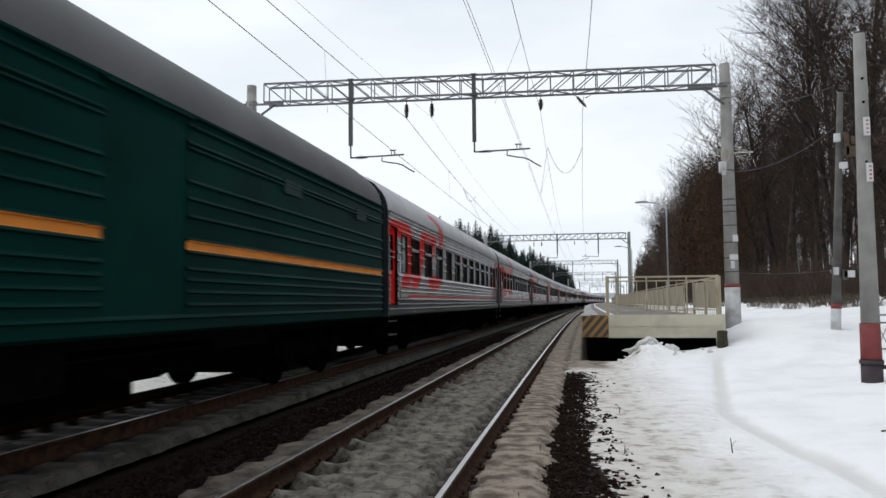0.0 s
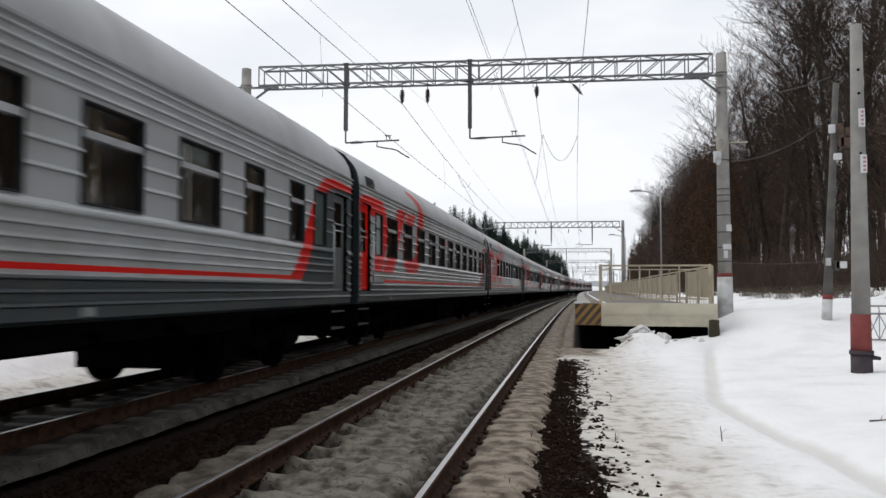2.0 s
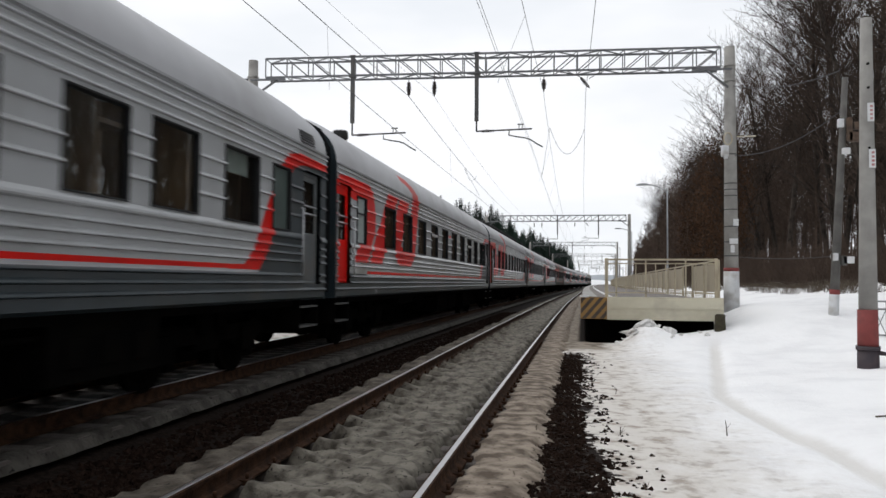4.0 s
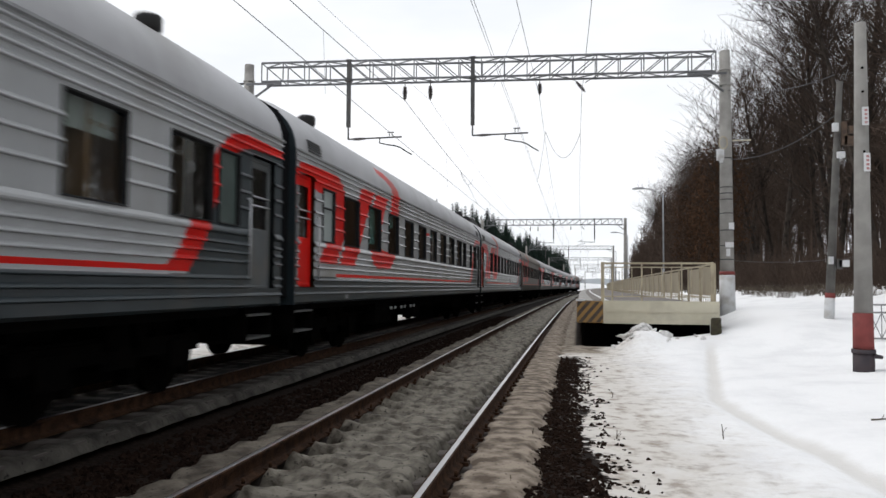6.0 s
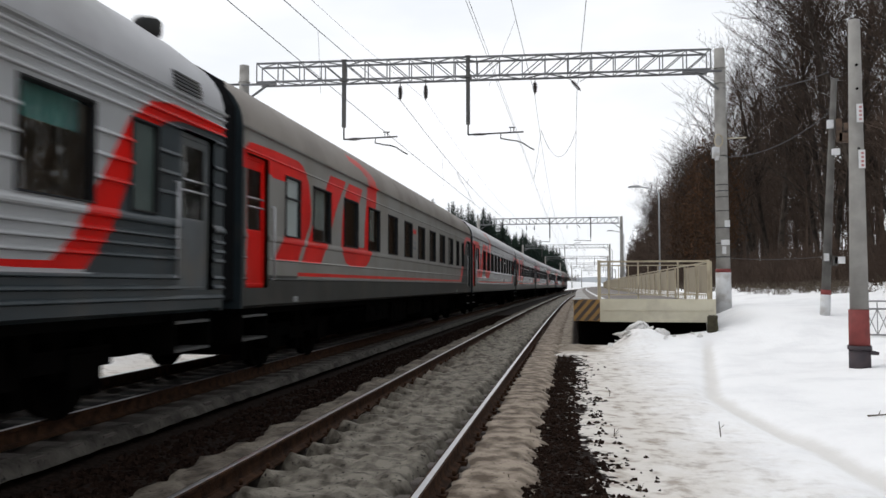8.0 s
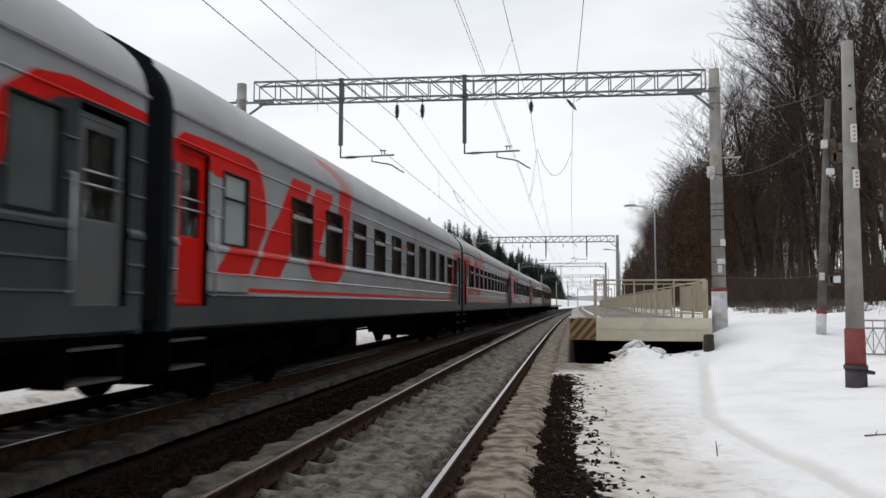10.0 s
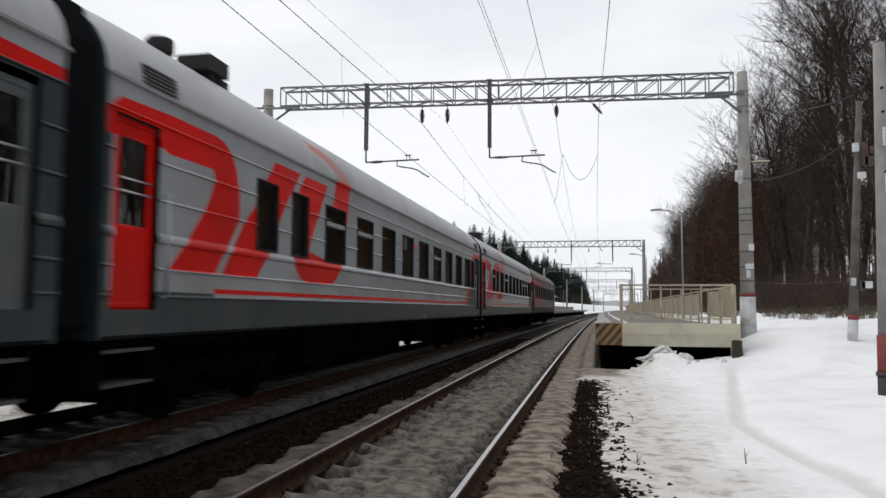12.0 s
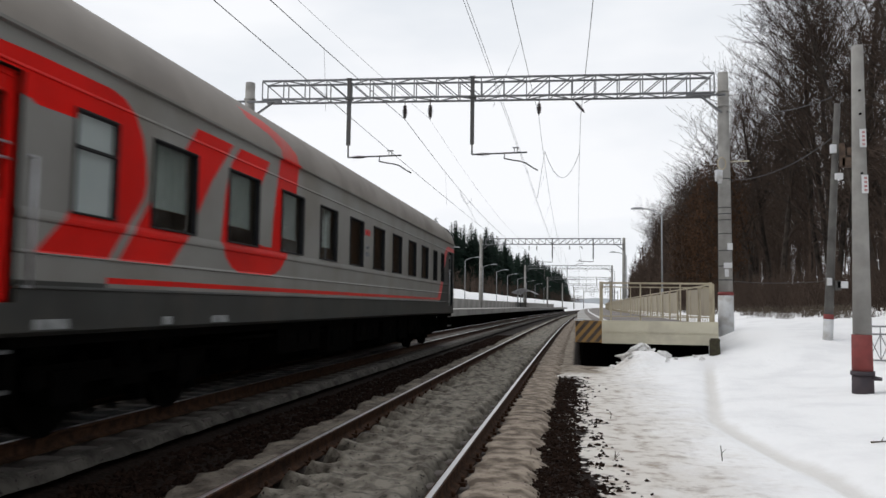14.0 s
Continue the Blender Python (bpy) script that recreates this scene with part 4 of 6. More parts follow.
# where the view below the floor is open, carriage by carriage from the tail; the last is the baggage van
OPEN_BELOW = [(9, 9), (0.0, 5.5), (4.2, 6.4), (-2.0, 6.6), (-2.0, 6.6), (-2.0, 6.6), (9, 9), (-3.0, 6.6), (-0.5, 4.5), (-2.5, 4.0), (-6.6, -4.0), (-6.6, -4.0), (-6.8, -3.6, 5.5, 6.6), (-6.8, -4.6, 2.2, 6.2), (-6.8, -4.6, 1.6, 6.0), (4.3, 6.6)]
UNDER_MADE = {g: underframe_mesh(3 + n, g) for n, g in enumerate(sorted(set(OPEN_BELOW)))}
STEP_MES, RAILING_ME, VENT_ME, KITCHEN_ME, AIRCON_ME, LOUVRE_ME = step_meshes(), handrail_mesh(), vent_mesh(), kitchen_mesh(), aircon_mesh(), louvre_mesh()
DOOR_RED = door_mesh(M_RED, FRONT_DOOR[1] - FRONT_DOOR[0], FRONT_DOOR[2], FRONT_DOOR[3])
DOOR_GREY = door_mesh(M_DOORGREY, REAR_DOOR[1] - REAR_DOOR[0], REAR_DOOR[2], REAR_DOOR[3])
TURN = pose(0, 0, 0, 0, 0, 180)


def inner_mesh():
    bm = bmesh.new()
    box(bm, -0.12, -0.05, 0.4 - MID, 24.1 - MID, 1.2, 3.7)
    box(bm, -1.45, 1.45, 0.4 - MID, 24.1 - MID, 1.16, 1.22)
    for i in range(10):
        y = 2.83 + 1.855 * i - MID
        box(bm, -0.05, 1.44, y, y + 0.05, 1.22, 3.6)
        box(bm, 0.0, 1.42, y + 0.05, y + 0.55, 1.22, 1.75)
        box(bm, 0.0, 1.42, y + 0.05, y + 0.55, 2.95, 3.0)
    return finish("interior", bm, M_INTERIOR)


INNER_ME = inner_mesh()


def running_gear(car):
    for y in (-8.5, 8.5):
        bogie = part("bogie", BOGIE_ME, None, car, "black four-wheeled bogie", m=pose(-0.02, y, RISE))
        for s in (-1, 1):
            for w in (-1.2, 1.2):
                part("wheel", WHEEL_ME, None, bogie, m=pose(s * 0.79, w, 0, 0, 0, 0 if s > 0 else 180))
    for y in (-MID + 0.03, MID - 0.03):
        part("gangway_bellows", BELLOWS_ME, None, car, "black rubber gangway bellows", m=pose(0, y, 0, 0, 0, 0 if y < 0 else 180))


def marks_mesh():
    bm = bmesh.new()
    x = HALF
    for y0, y1, z0, z1, i in ((0.0, 0.44, 2.90, 3.03, 0), (0.06, 0.36, 2.60, 2.67, 1), (0.02, 0.40, 2.44, 2.53, 1)):
        n = 4 if i == 0 else 5
        for k in range(n):
            a = y0 + (y1 - y0) * k / n
            box(bm, x - 0.01, x + 0.005, a, a + (y1 - y0) / n * 0.7, z0, z1, i)
    return finish("carriage_marks", bm, [M_RED, M_TEXTGREY])


MARKS_ME = marks_mesh()


def plate_mesh(w, h, x, material):
    """A small plate on the skirt or on the boxes below it."""
    bm = bmesh.new()
    box(bm, x - 0.012, x + 0.006, -w / 2, w / 2, -h / 2, h / 2)
    bmesh.ops.bevel(bm, geom=bm.edges[:], offset=0.004, segments=1, affect="EDGES")
    return finish("data_plate", bm, material)


SKIRT_PLATES = [plate_mesh(w, 0.09, HALF, M_PALEPLATE) for w in (0.22, 0.46)]
BOX_PLATE = plate_mesh(0.18, 0.07, 1.45, M_PALEPLATE)
# pale plates along the skirt, and on the battery boxes of one carriage
PLATES = {0: (1.73, 3.66, 4.97), 4: (14.86, 20.69), 1: (3.1, 5.6), 2: (14.2, 19.6), 3: (12.9, 3.0), 6: (2.4, 20.1)}
MARK_PLACE = {"tail": 11.80, "sleeper": 11.24, "vented": 12.74, "compartment": 11.36, "kitchen": 11.04, "dining": 12.52, "couchette": 11.24, "wide": 11.37, "first": 12.74, "second": 12.82}


# share of windows with a hinged upper pane, carriage by carriage
TRANSOMS = {14: 0.8, 13: 0.75, 12: 0.85, 11: 0.5, 10: 0.3, 5: 0.3, 4: 0.45, 3: 1.0, 2: 0.5, 1: 0.4}


def build_carriage(style, band, label, seed, vents=(), hood=None, curtains=(), louvres=False, blinds=()):
    rnd = random.Random(seed)
    car = thing("passenger_carriage", label, "train carriage", group="carriages of the train")
    part("roof", (ROOFS_FORWARD if band in FORWARD else ROOFS)[style], None, car, "weathered grey curved roof")
    for turn in (None, TURN):
        side = part("side_wall", SIDES[band], None, car, "grey side wall with red lettering shapes", m=turn)
        for i, (a, b) in enumerate(BANDS[band]):
            w = b - a
            kind = "frost" if a < 2.0 or (band == "wide" and a > 22) else "tinted" if w < 0.8 and a > 21.7 and band != "tail" else ("transom" if rnd.random() < TRANSOMS.get(seed, 0.0) else "plain")
            fr, pane, bar = get_window(w, kind)
            win = part("window", fr, None, side, m=pose(0, a - MID, 0))
            g = part("pane", pane, None, win)
            if bar:
                part("transom", bar, None, win)
            g.visible_shadow = False
            if turn is None and kind != "frost" and w > 0.85 and i in curtains:
                part("curtain", CURTAINS[0.72 if i < 5 else 0.30], None, win, "pale drawn curtain")
            elif turn is None and i in blinds and w > 0.85:
                part("blind", BLINDS[0.80 if i % 3 != 0 else 0.30], None, win, "green window blind")
        add_door(DOOR_RED, side, FRONT_DOOR[0] - MID, "red entrance door")
        add_door(DOOR_GREY, side, REAR_DOOR[0] - MID, "grey entrance door")
        for y in (1.36, 22.98):
            part("handrail", RAILING_ME, None, side, m=pose(0, y - MID, 0))
        for y in (0.85, 23.52):
            for z in (0.62, 0.95):
                part("step", STEP_MES[0], None, side, m=pose(0, y - MID, z))
            for d in (-0.44, 0.44):
                part("bracket", STEP_MES[1], None, side, m=pose(0, y + d - MID, 0))
        tagged(part("carriage_marks", MARKS_ME, None, side, m=pose(0, MARK_PLACE[band] - MID, 0)), kind="stuff")
        if louvres:
            for y in (0.9, 22.95):
                part("louvre", LOUVRE_ME, None, side, m=pose(0, y - MID, 0))
    end = END_ME if style == "ribbed" else END_LOW
    part("end_wall", end, None, car, m=pose(0, 0.3 - MID, 0))
    part("end_wall", end, None, car, m=pose(0, MID - 0.3, 0, 0, 0, 180))
    part("interior", INNER_ME, None, car)
    part("underframe", UNDER_MADE[OPEN_BELOW[seed]], None, car, "black underframe with boxes and tanks")
    for y in vents:
        part("roof_vent", VENT_ME, None, car, "dark mushroom vent", m=pose(0.80, y - MID, 4.46))
    if hood == "kitchen":
        part("roof_hood", KITCHEN_ME, None, car, "black roof hood with chimneys", m=pose(0, 2.3 - MID, 4.68))
    elif hood:
        part("roof_ventilator", AIRCON_ME, None, car, "dark roof ventilator", m=pose(0.8, 2.45 - MID, 4.42))
        part("roof_vent", VENT_ME, None, car, "dark mushroom vent", m=pose(0.8, 2.35 - MID, 4.42))
    for i, y in enumerate(PLATES.get(seed, (3.2, 15.6))):
        part("data_plate", SKIRT_PLATES[i % 2 == 0 and seed == 0 or i == 2], None, car, "pale data plate", m=pose(0, y - MID, 1.18))
    if seed == 8:
        for y in (7.34, 7.79, 8.49, 8.92, 9.65, 10.06):
            part("data_plate", BOX_PLATE, None, car, "pale plate on a battery box", m=pose(0, y - MID, 0.84))
    running_gear(car)
    return car


def build_green_van():
    van = thing("baggage_van", "dark green ribbed baggage van with a yellow stripe", "train carriage", group="carriages of the train")
    doors = [(2.9, 4.55), (13.62, 15.25)]
    side = side_mesh("green", [(a, b, 1.37, 3.62) for a, b in doors])
    bm = bmesh.new()
    box(bm, HALF - 0.03, HALF - 0.008, 0, 1.64, 1.37, 3.63)
    door = finish("sliding_door", bm, M_GREEN)
    bm = bmesh.new()
    box(bm, HALF - 0.004, HALF + 0.07, -0.05, 1.69, 3.59, 3.622)
    track = finish("door_track", bm, M_GREEN)
    bm = bmesh.new()
    box(bm, HALF, HALF + 0.03, 0, 0.75, 3.14, 3.36)
    plate = finish("vent_plate", bm, M_GREENPLATE)
    for turn in (None, TURN):
        s = part("side_wall", side, None, van, "dark green ribbed side wall", m=turn)
        for a, b in doors:
            part("sliding_door", door, None, s, "smooth dark green sliding door", m=pose(0, a - MID, 0))
            part("door_track", track, None, s, m=pose(0, a - MID, 0))
        for y in (18.2, 22.1):
            part("vent_plate", plate, None, s, m=pose(0, y - MID, 0))
    part("roof", roof_mesh("green", M_GREEN_ROOF), None, van, "dark grey curved roof")
    part("end_wall", END_GREEN, None, van, m=pose(0, 0.3 - MID, 0))
    part("end_wall", END_GREEN, None, van, m=pose(0, MID - 0.3, 0, 0, 0, 180))
    part("underframe", UNDER_MADE[OPEN_BELOW[15]], None, van, "black underframe with boxes and tanks")
    running_gear(van)
    return van


def row_places(start, pitch, count):
    return tuple(start + pitch * i for i in range(count))


# from the tail (0) to the head of the visible train (15)
RIBBED_LABEL = "grey ribbed passenger carriage with red emblem, red door and dark skirt"
PIERS_LABEL = "smooth grey passenger carriage with red emblem and red stripe"
TAIL_LABEL = "dusty smooth grey carriage with red emblem and pale curtains"
TRAIN = []
for k in range(15):
    if k in (0, 6):
        c = build_carriage("smooth", "tail", TAIL_LABEL, k, curtains=(1, 2, 3, 4) if k == 0 else (1, 3))
    elif k < 6:
        c = build_carriage("piers", "second" if k < 3 else "wide" if k == 3 else "first", PIERS_LABEL, k, hood="aircon" if k in (1, 2) else None, louvres=k in (1, 2), curtains=(5,))
    else:
        vents = {14: (20.8, 22.6), 9: row_places(2.9, 1.87, 11), 8: (2.8, 22.5), 7: (22.1, 23.6), 10: (2.8,)}.get(k, ())
        band = {7: "dining", 11: "kitchen", 8: "compartment", 12: "couchette", 9: "vented", 10: "vented"}.get(k, "sleeper")
        c = build_carriage("ribbed", band, RIBBED_LABEL, k, vents=vents, hood="kitchen" if k in (7, 11) else None, louvres=k in (7, 8, 11, 12), curtains=() if k in (7, 8) else (9,), blinds={7: range(10), 8: (2, 3, 6)}.get(k, ()))
    TRAIN.append(c)
TRAIN.append(build_green_van())


def tail_place(t):
    """Where the last coupling stands along the line."""
    u = 14.0 - t
    return 28.90 + 25.40 * u + 0.0058 * u * u


def carriage_rows(k):
    rows = []
    for i in range(0, 29):
        t = i * 0.5
        y = tail_place(t) - PITCH * (k + 0.5)
        rows.append((t, pose(AX2 + bend(y), y, 0, 0, 0, -math.degrees(max(y, 0) / RADIUS))))
    return rows


def motions():
    for k, car in enumerate(TRAIN):
        walk(car, carriage_rows(k))


# ---- overhead line ----
def bar_mesh(p, q, r=0.025):
    bm = bmesh.new()
    tube(bm, p, q, r, sides=4)
    return finish("brace", bm, M_STEEL)


def insulator(bm, p, d, length, r, index):
    """A string of porcelain discs from p along d."""
    p, d = Vector(p), Vector(d).normalized()
    n = max(2, round(length / 0.055))
    for i in range(n):
        c = p + d * (length * (i + 0.5) / n)
        tube(bm, c - d * 0.025, c + d * 0.012, r * (1 - 0.35 * abs(2 * (i + 0.5) / n - 1)), r * 0.4, sides=10, index=index)
    tube(bm, p - d * 0.05, p + d * (length + 0.05), 0.018, sides=6, index=index)


def cantilever(parent, x, y, near, way=1):
    """Drop tube, horizontal arm with insulator and the curved registration arm, from the beam down; way is the side it reaches to."""
    g = part("drop_tube", mast_tube(x, y), [M_IRON], parent, "dark hanging tube")
    bm = bmesh.new()
    z = 6.45 if near else 6.38
    tube(bm, (x, y - 0.28, z + 0.45), (x, y - 0.28, z), 0.028, sides=8)
    tube(bm, (x, y - 0.28, z), (x + way * 1.85, y - 0.28, z + 0.06), 0.027, sides=8)
    insulator(bm, (x + way * 0.18, y - 0.28, z), (way, 0, 0.03), 0.42, 0.07, 1)
    for dx in (1.42, 1.52):
        tube(bm, (x + way * dx, y - 0.28, z + 0.05), (x + way * dx, y - 0.28, z + 0.22), 0.014, sides=6)
    tube(bm, (x + way * 1.36, y - 0.28, z + 0.22), (x + way * 1.58, y - 0.28, z + 0.22), 0.02, sides=6)
    tube(bm, (x + way * 1.10, y - 0.28, z + 0.03), (x + way * 1.08, y - 0.28, z - 0.14), 0.018, sides=6)
    pts = [(1.08, -0.14), (1.35, -0.20), (1.62, -0.24), (1.80, -0.30), (2.02, -0.45), (2.20, -0.55)]
    for (a, b), (c, d) in zip(pts, pts[1:]):
        tube(bm, (x + way * a, y - 0.28, z + b), (x + way * c, y - 0.28, z + d), 0.022, sides=8)
    part("registration_arm", bm, [M_IRON, M_PORCELAIN], g)


def mast_tube(x, y):
    bm = bmesh.new()
    box(bm, x - 0.065, x + 0.065, y - 0.33, y - 0.22, 6.8, 9.11)
    box(bm, x - 0.13, x + 0.13, y - 0.37, y - 0.19, 8.38, 8.43)
    box(bm, x - 0.10, x + 0.10, y - 0.35, y - 0.21, 9.09, 9.13)
    return bm


def build_gantry(y, detailed, mirrored):
    b = bend(y)
    left, right, z0, z1 = -11.33 + b, 4.83 + b, 8.44, 9.09
    g = thing("overhead_line_gantry", "grey lattice gantry on two round concrete masts", "gantry", group="gantries over the tracks")
    for x in (left, right):
        zg = ground_z(x, y)
        bm = bmesh.new()
        tube(bm, (x, y, zg - 0.6), (x, y, 9.17 if x > 0 else 9.12), 0.235, 0.165, sides=18)
        for z in (8.0, 8.5):
            tube(bm, (x, y, z), (x, y, z + 0.05), 0.20, sides=18)
        mast = part("mast", bm, M_CONCRETE, g, "round tapered concrete mast")
        if detailed and x > 0:
            bm = bmesh.new()
            tube(bm, (x, y, zg - 0.3), (x, y, 1.82), 0.248, 0.240, sides=18)
            part("painted_base", bm, M_WHITE, mast, "whitewashed lower part")
            bm = bmesh.new()
            tube(bm, (x, y, 1.82), (x, y, 1.93), 0.242, 0.240, sides=18)
            part("red_band", bm, M_REDBAND, mast)
            for z in (2.3, 2.75, 3.25, 3.8, 4.25, 4.45, 4.65, 5.6):
                bm = bmesh.new()
                tube(bm, (x, y, z), (x, y, z + 0.035), 0.235 - z * 0.006, sides=18)
                part("steel_band", bm, M_IRON, mast)
            for (dx, z, w, h) in ((0.02, 2.70, 0.26, 0.17), (0.09, 3.28, 0.16, 0.22), (-0.02, 2.42, 0.12, 0.24)):
                bm = bmesh.new()
                box(bm, x + dx - w / 2, x + dx + w / 2, y - 0.262, y - 0.235, z, z + h)
                part("plate", bm, M_PLATE, mast, "small white plate")
            bm = bmesh.new()
            box(bm, x - 0.30, x - 0.10, y - 0.22, y - 0.02, 5.55, 5.9)
            box(bm, x - 0.26, x - 0.14, y - 0.26, y - 0.2, 5.45, 5.6)
            part("junction_box", bm, M_WHITE, mast, "pale junction box")
            bm = bmesh.new()
            tube(bm, (x, y, 6.2), (x + 0.8, y, 6.22), 0.02, sides=6)
            for i in range(12):
                a0, a1 = i * math.pi / 6, (i + 1) * math.pi / 6
                tube(bm, (x - 0.13 + 0.13 * math.cos(a0), y - 0.22, 6.10 + 0.20 * math.sin(a0)), (x - 0.13 + 0.13 * math.cos(a1), y - 0.22, 6.10 + 0.20 * math.sin(a1)), 0.020, sides=5)
            part("cable_coil", bm, M_BEIGE, mast, "coil of pale cable")
    xa, xb = left + 0.55, right - 0.35
    bm = bmesh.new()
    box(bm, left, xa + 0.7, y - 0.3, y - 0.22, z0 - 0.10, z0 - 0.04)
    tube(bm, (left + 0.1, y - 0.2, z0 - 0.65), (xa + 0.45, y - 0.25, z0 - 0.05), 0.04, sides=6)
    if detailed:
        tube(bm, (left - 1.6, y, z0 + 0.02), (left, y, z0 + 0.02), 0.04, sides=6)
    part("bracket", bm, M_STEEL, g)
    bm = bmesh.new()
    box(bm, xb - 0.9, right, y - 0.3, y - 0.22, z0 - 0.10, z0 - 0.04)
    tube(bm, (right - 0.1, y - 0.2, z0 - 0.65), (xb - 0.5, y - 0.25, z0 - 0.05), 0.04, sides=6)
    part("bracket", bm, M_STEEL, g)
    bm = bmesh.new()
    box(bm, xa, xb, -0.028, 0.028, -0.030, 0.030)
    chord = finish("chord", bm, M_STEEL)
    beam = part("chord", chord, None, g, m=pose(0, y - 0.28, z0))
    for yy, z in ((y - 0.28, z1), (y + 0.28, z0), (y + 0.28, z1)):
        part("chord", chord, None, g, m=pose(0, yy, z))
    beam = g
    bays = 20
    step = (xb - xa) / bays
    mid = bays * 0.50
    if detailed:
        up = bar_mesh((0, 0, z0), (0, 0, z1), 0.024)
        d1 = bar_mesh((0, 0, z1), (step, 0, z0), 0.023)
        d2 = bar_mesh((0, 0, z0), (step, 0, z1), 0.023)
        flat1 = bar_mesh((0, -0.28, 0), (step, 0.28, 0), 0.022)
        flat2 = bar_mesh((0, 0.28, 0), (step, -0.28, 0), 0.022)
        for i in range(bays + 1):
            for yy in (y - 0.28, y + 0.28):
                part("brace", up, None, beam, m=pose(xa + i * step, yy, 0))
                if i < bays:
                    part("brace", d1 if i < mid else d2, None, beam, m=pose(xa + i * step, yy, 0))
            if i < bays:
                for z in (z0, z1):
                    part("brace", flat1 if i % 2 else flat2, None, beam, m=pose(xa + i * step, y, z))
    else:
        bm = bmesh.new()
        for i in range(bays + 1):
            for yy in (y - 0.28, y + 0.28):
                tube(bm, (xa + i * step, yy, z0), (xa + i * step, yy, z1), 0.03, sides=4)
                if i < bays:
                    tube(bm, (xa + i * step, yy, z1 if i < mid else z0), (xa + (i + 1) * step, yy, z0 if i < mid else z1), 0.028, sides=4)
        tagged(part("lattice", bm, M_STEEL, beam), kind="stuff")
    if mirrored:
        cantilever(g, -3.14 + b, y, False, -1)
        cantilever(g, 1.43 + b, y, True, -1)
    else:
        cantilever(g, -7.69 + b, y, False)
        cantilever(g, -3.44 + b, y, True)
    for x, z in ((-1.20, 8.5), (-5.79, 8.5), (-4.91, 8.5)):
        bm = bmesh.new()
        tube(bm, (x + b, y, z), (x + b, y, z - 0.28), 0.015, sides=6)
        insulator(bm, (x + b, y, z - 0.28), (0, 0, -1), 0.44 if x < -3 else 0.34, 0.10, 0)
        part("insulator", bm, M_PORCELAIN, g, "hanging brown insulator")
    bm = bmesh.new()
    tube(bm, (0.75 + b, y, 8.5), (0.30 + b, y, 8.22), 0.012, sides=6)
    tube(bm, (-0.45 + b, y, 8.5), (0.02 + b, y, 8.28), 0.010, sides=6)
    insulator(bm, (0.03 + b, y, 8.25), (0.5, 0, -0.6), 0.40, 0.085, 0)
    part("insulator", bm, M_PORCELAIN, g, "slanting brown insulator")
    if detailed:
        g.matrix_basis = pose(right, y, 0) @ pose(0, 0, 0, 0, 0, 3.4) @ pose(-right, -y, 0)
    return g


for i, gy in enumerate(GANTRIES):
    build_gantry(gy, i == 0, i % 2 == 1)


def build_wire(label, x_of, z_of, r, droppers=None):
    """One conductor through all spans; the sag follows the spans."""
    bm = bmesh.new()
    ends = [GANTRIES[0] - 60.0] + GANTRIES
    pts = []
    for a, b in zip(ends, ends[1:]):
        n = 14 if a < 100 else 6
        for i in range(n):
            u = i / n
            y = a + (b - a) * u
            pts.append(Vector((x_of(y) + bend(y), y, z_of(u))))
    cable(bm, pts, r)
    if droppers:
        for a, b in zip(ends[:4], ends[1:5]):
            for k in range(1, 7):
                u = k / 7
                y = a + (b - a) * u
                tube(bm, (x_of(y) + bend(y), y, z_of(u)), (droppers + bend(y), y, 6.0), 0.004, sides=4, caps=False)
    single("overhead_wire", bm, M_WIRE, label, "wire", group="overhead wires")


def sag(z, s):
    return lambda u: z - 4 * s * u * (1 - u)


def zig(*knots):
    """Sideways run of a wire between its supports."""
    table = list(knots)
    return lambda y: lerp_table(table, y)


build_wire("thin dark contact wire over the free track", zig((-34, -2.0), (11, -1.62), (26, -1.62), (88, -2.05), (146, -1.62), (204, -2.05), (380, -1.8)), sag(5.98, 0.03), 0.0045)
build_wire("thin dark contact wire over the free track", zig((-34, -1.96), (11, -1.57), (26, -1.58), (88, -2.0), (146, -1.58), (204, -2.0), (380, -1.8)), sag(5.98, 0.03), 0.0045)
build_wire("dark contact wire over the train's track", zig((-34, -5.3), (11, -5.37), (25.4, -5.48), (52, -5.44), (88, -5.75), (146, -5.5), (204, -6.2), (380, -6)), sag(5.98, 0.03), 0.008)
build_wire("dark sagging carrier wire over the free track", zig((-34, -1.5), (14, -1.22), (26, -1.22), (88, -2.0), (146, -1.5), (380, -1.8)), sag(7.92, 0.75), 0.007, -1.85)
build_wire("dark sagging carrier wire over the train's track", zig((-34, -6.3), (14, -6.0), (26, -5.92), (88, -6.3), (146, -5.9), (380, -6)), sag(7.92, 0.75), 0.010, -5.9)
build_wire("thin sagging carrier wire between the tracks", zig((-34, -6.5), (14, -5.43), (26, -5.04), (88, -5.0), (380, -5.0)), sag(7.92, 0.8), 0.004)
build_wire("dark feeder wire beside the tracks", zig((-34, 0.8), (15, 0.39), (26, 0.20), (88, -0.05), (380, 0.0)), sag(7.86, 0.6), 0.008)


def build_jumper(p, q, drop, tail):
    """A slack loop between two conductors, with a straight tail from its first end down to the contact wire."""
    bm = bmesh.new()
    p, q = Vector(p), Vector(q)
    cable(bm, [p.lerp(q, i / 12) - Vector((0, 0, 4 * drop * (i / 12) * (1 - i / 12))) for i in range(13)], 0.009)
    if tail:
        tube(bm, p, tail, 0.007, sides=5)
    single("jumper_cable", bm, M_WIRE, "slack dark jumper cable hanging between two wires", "cable", group="jumper cables")


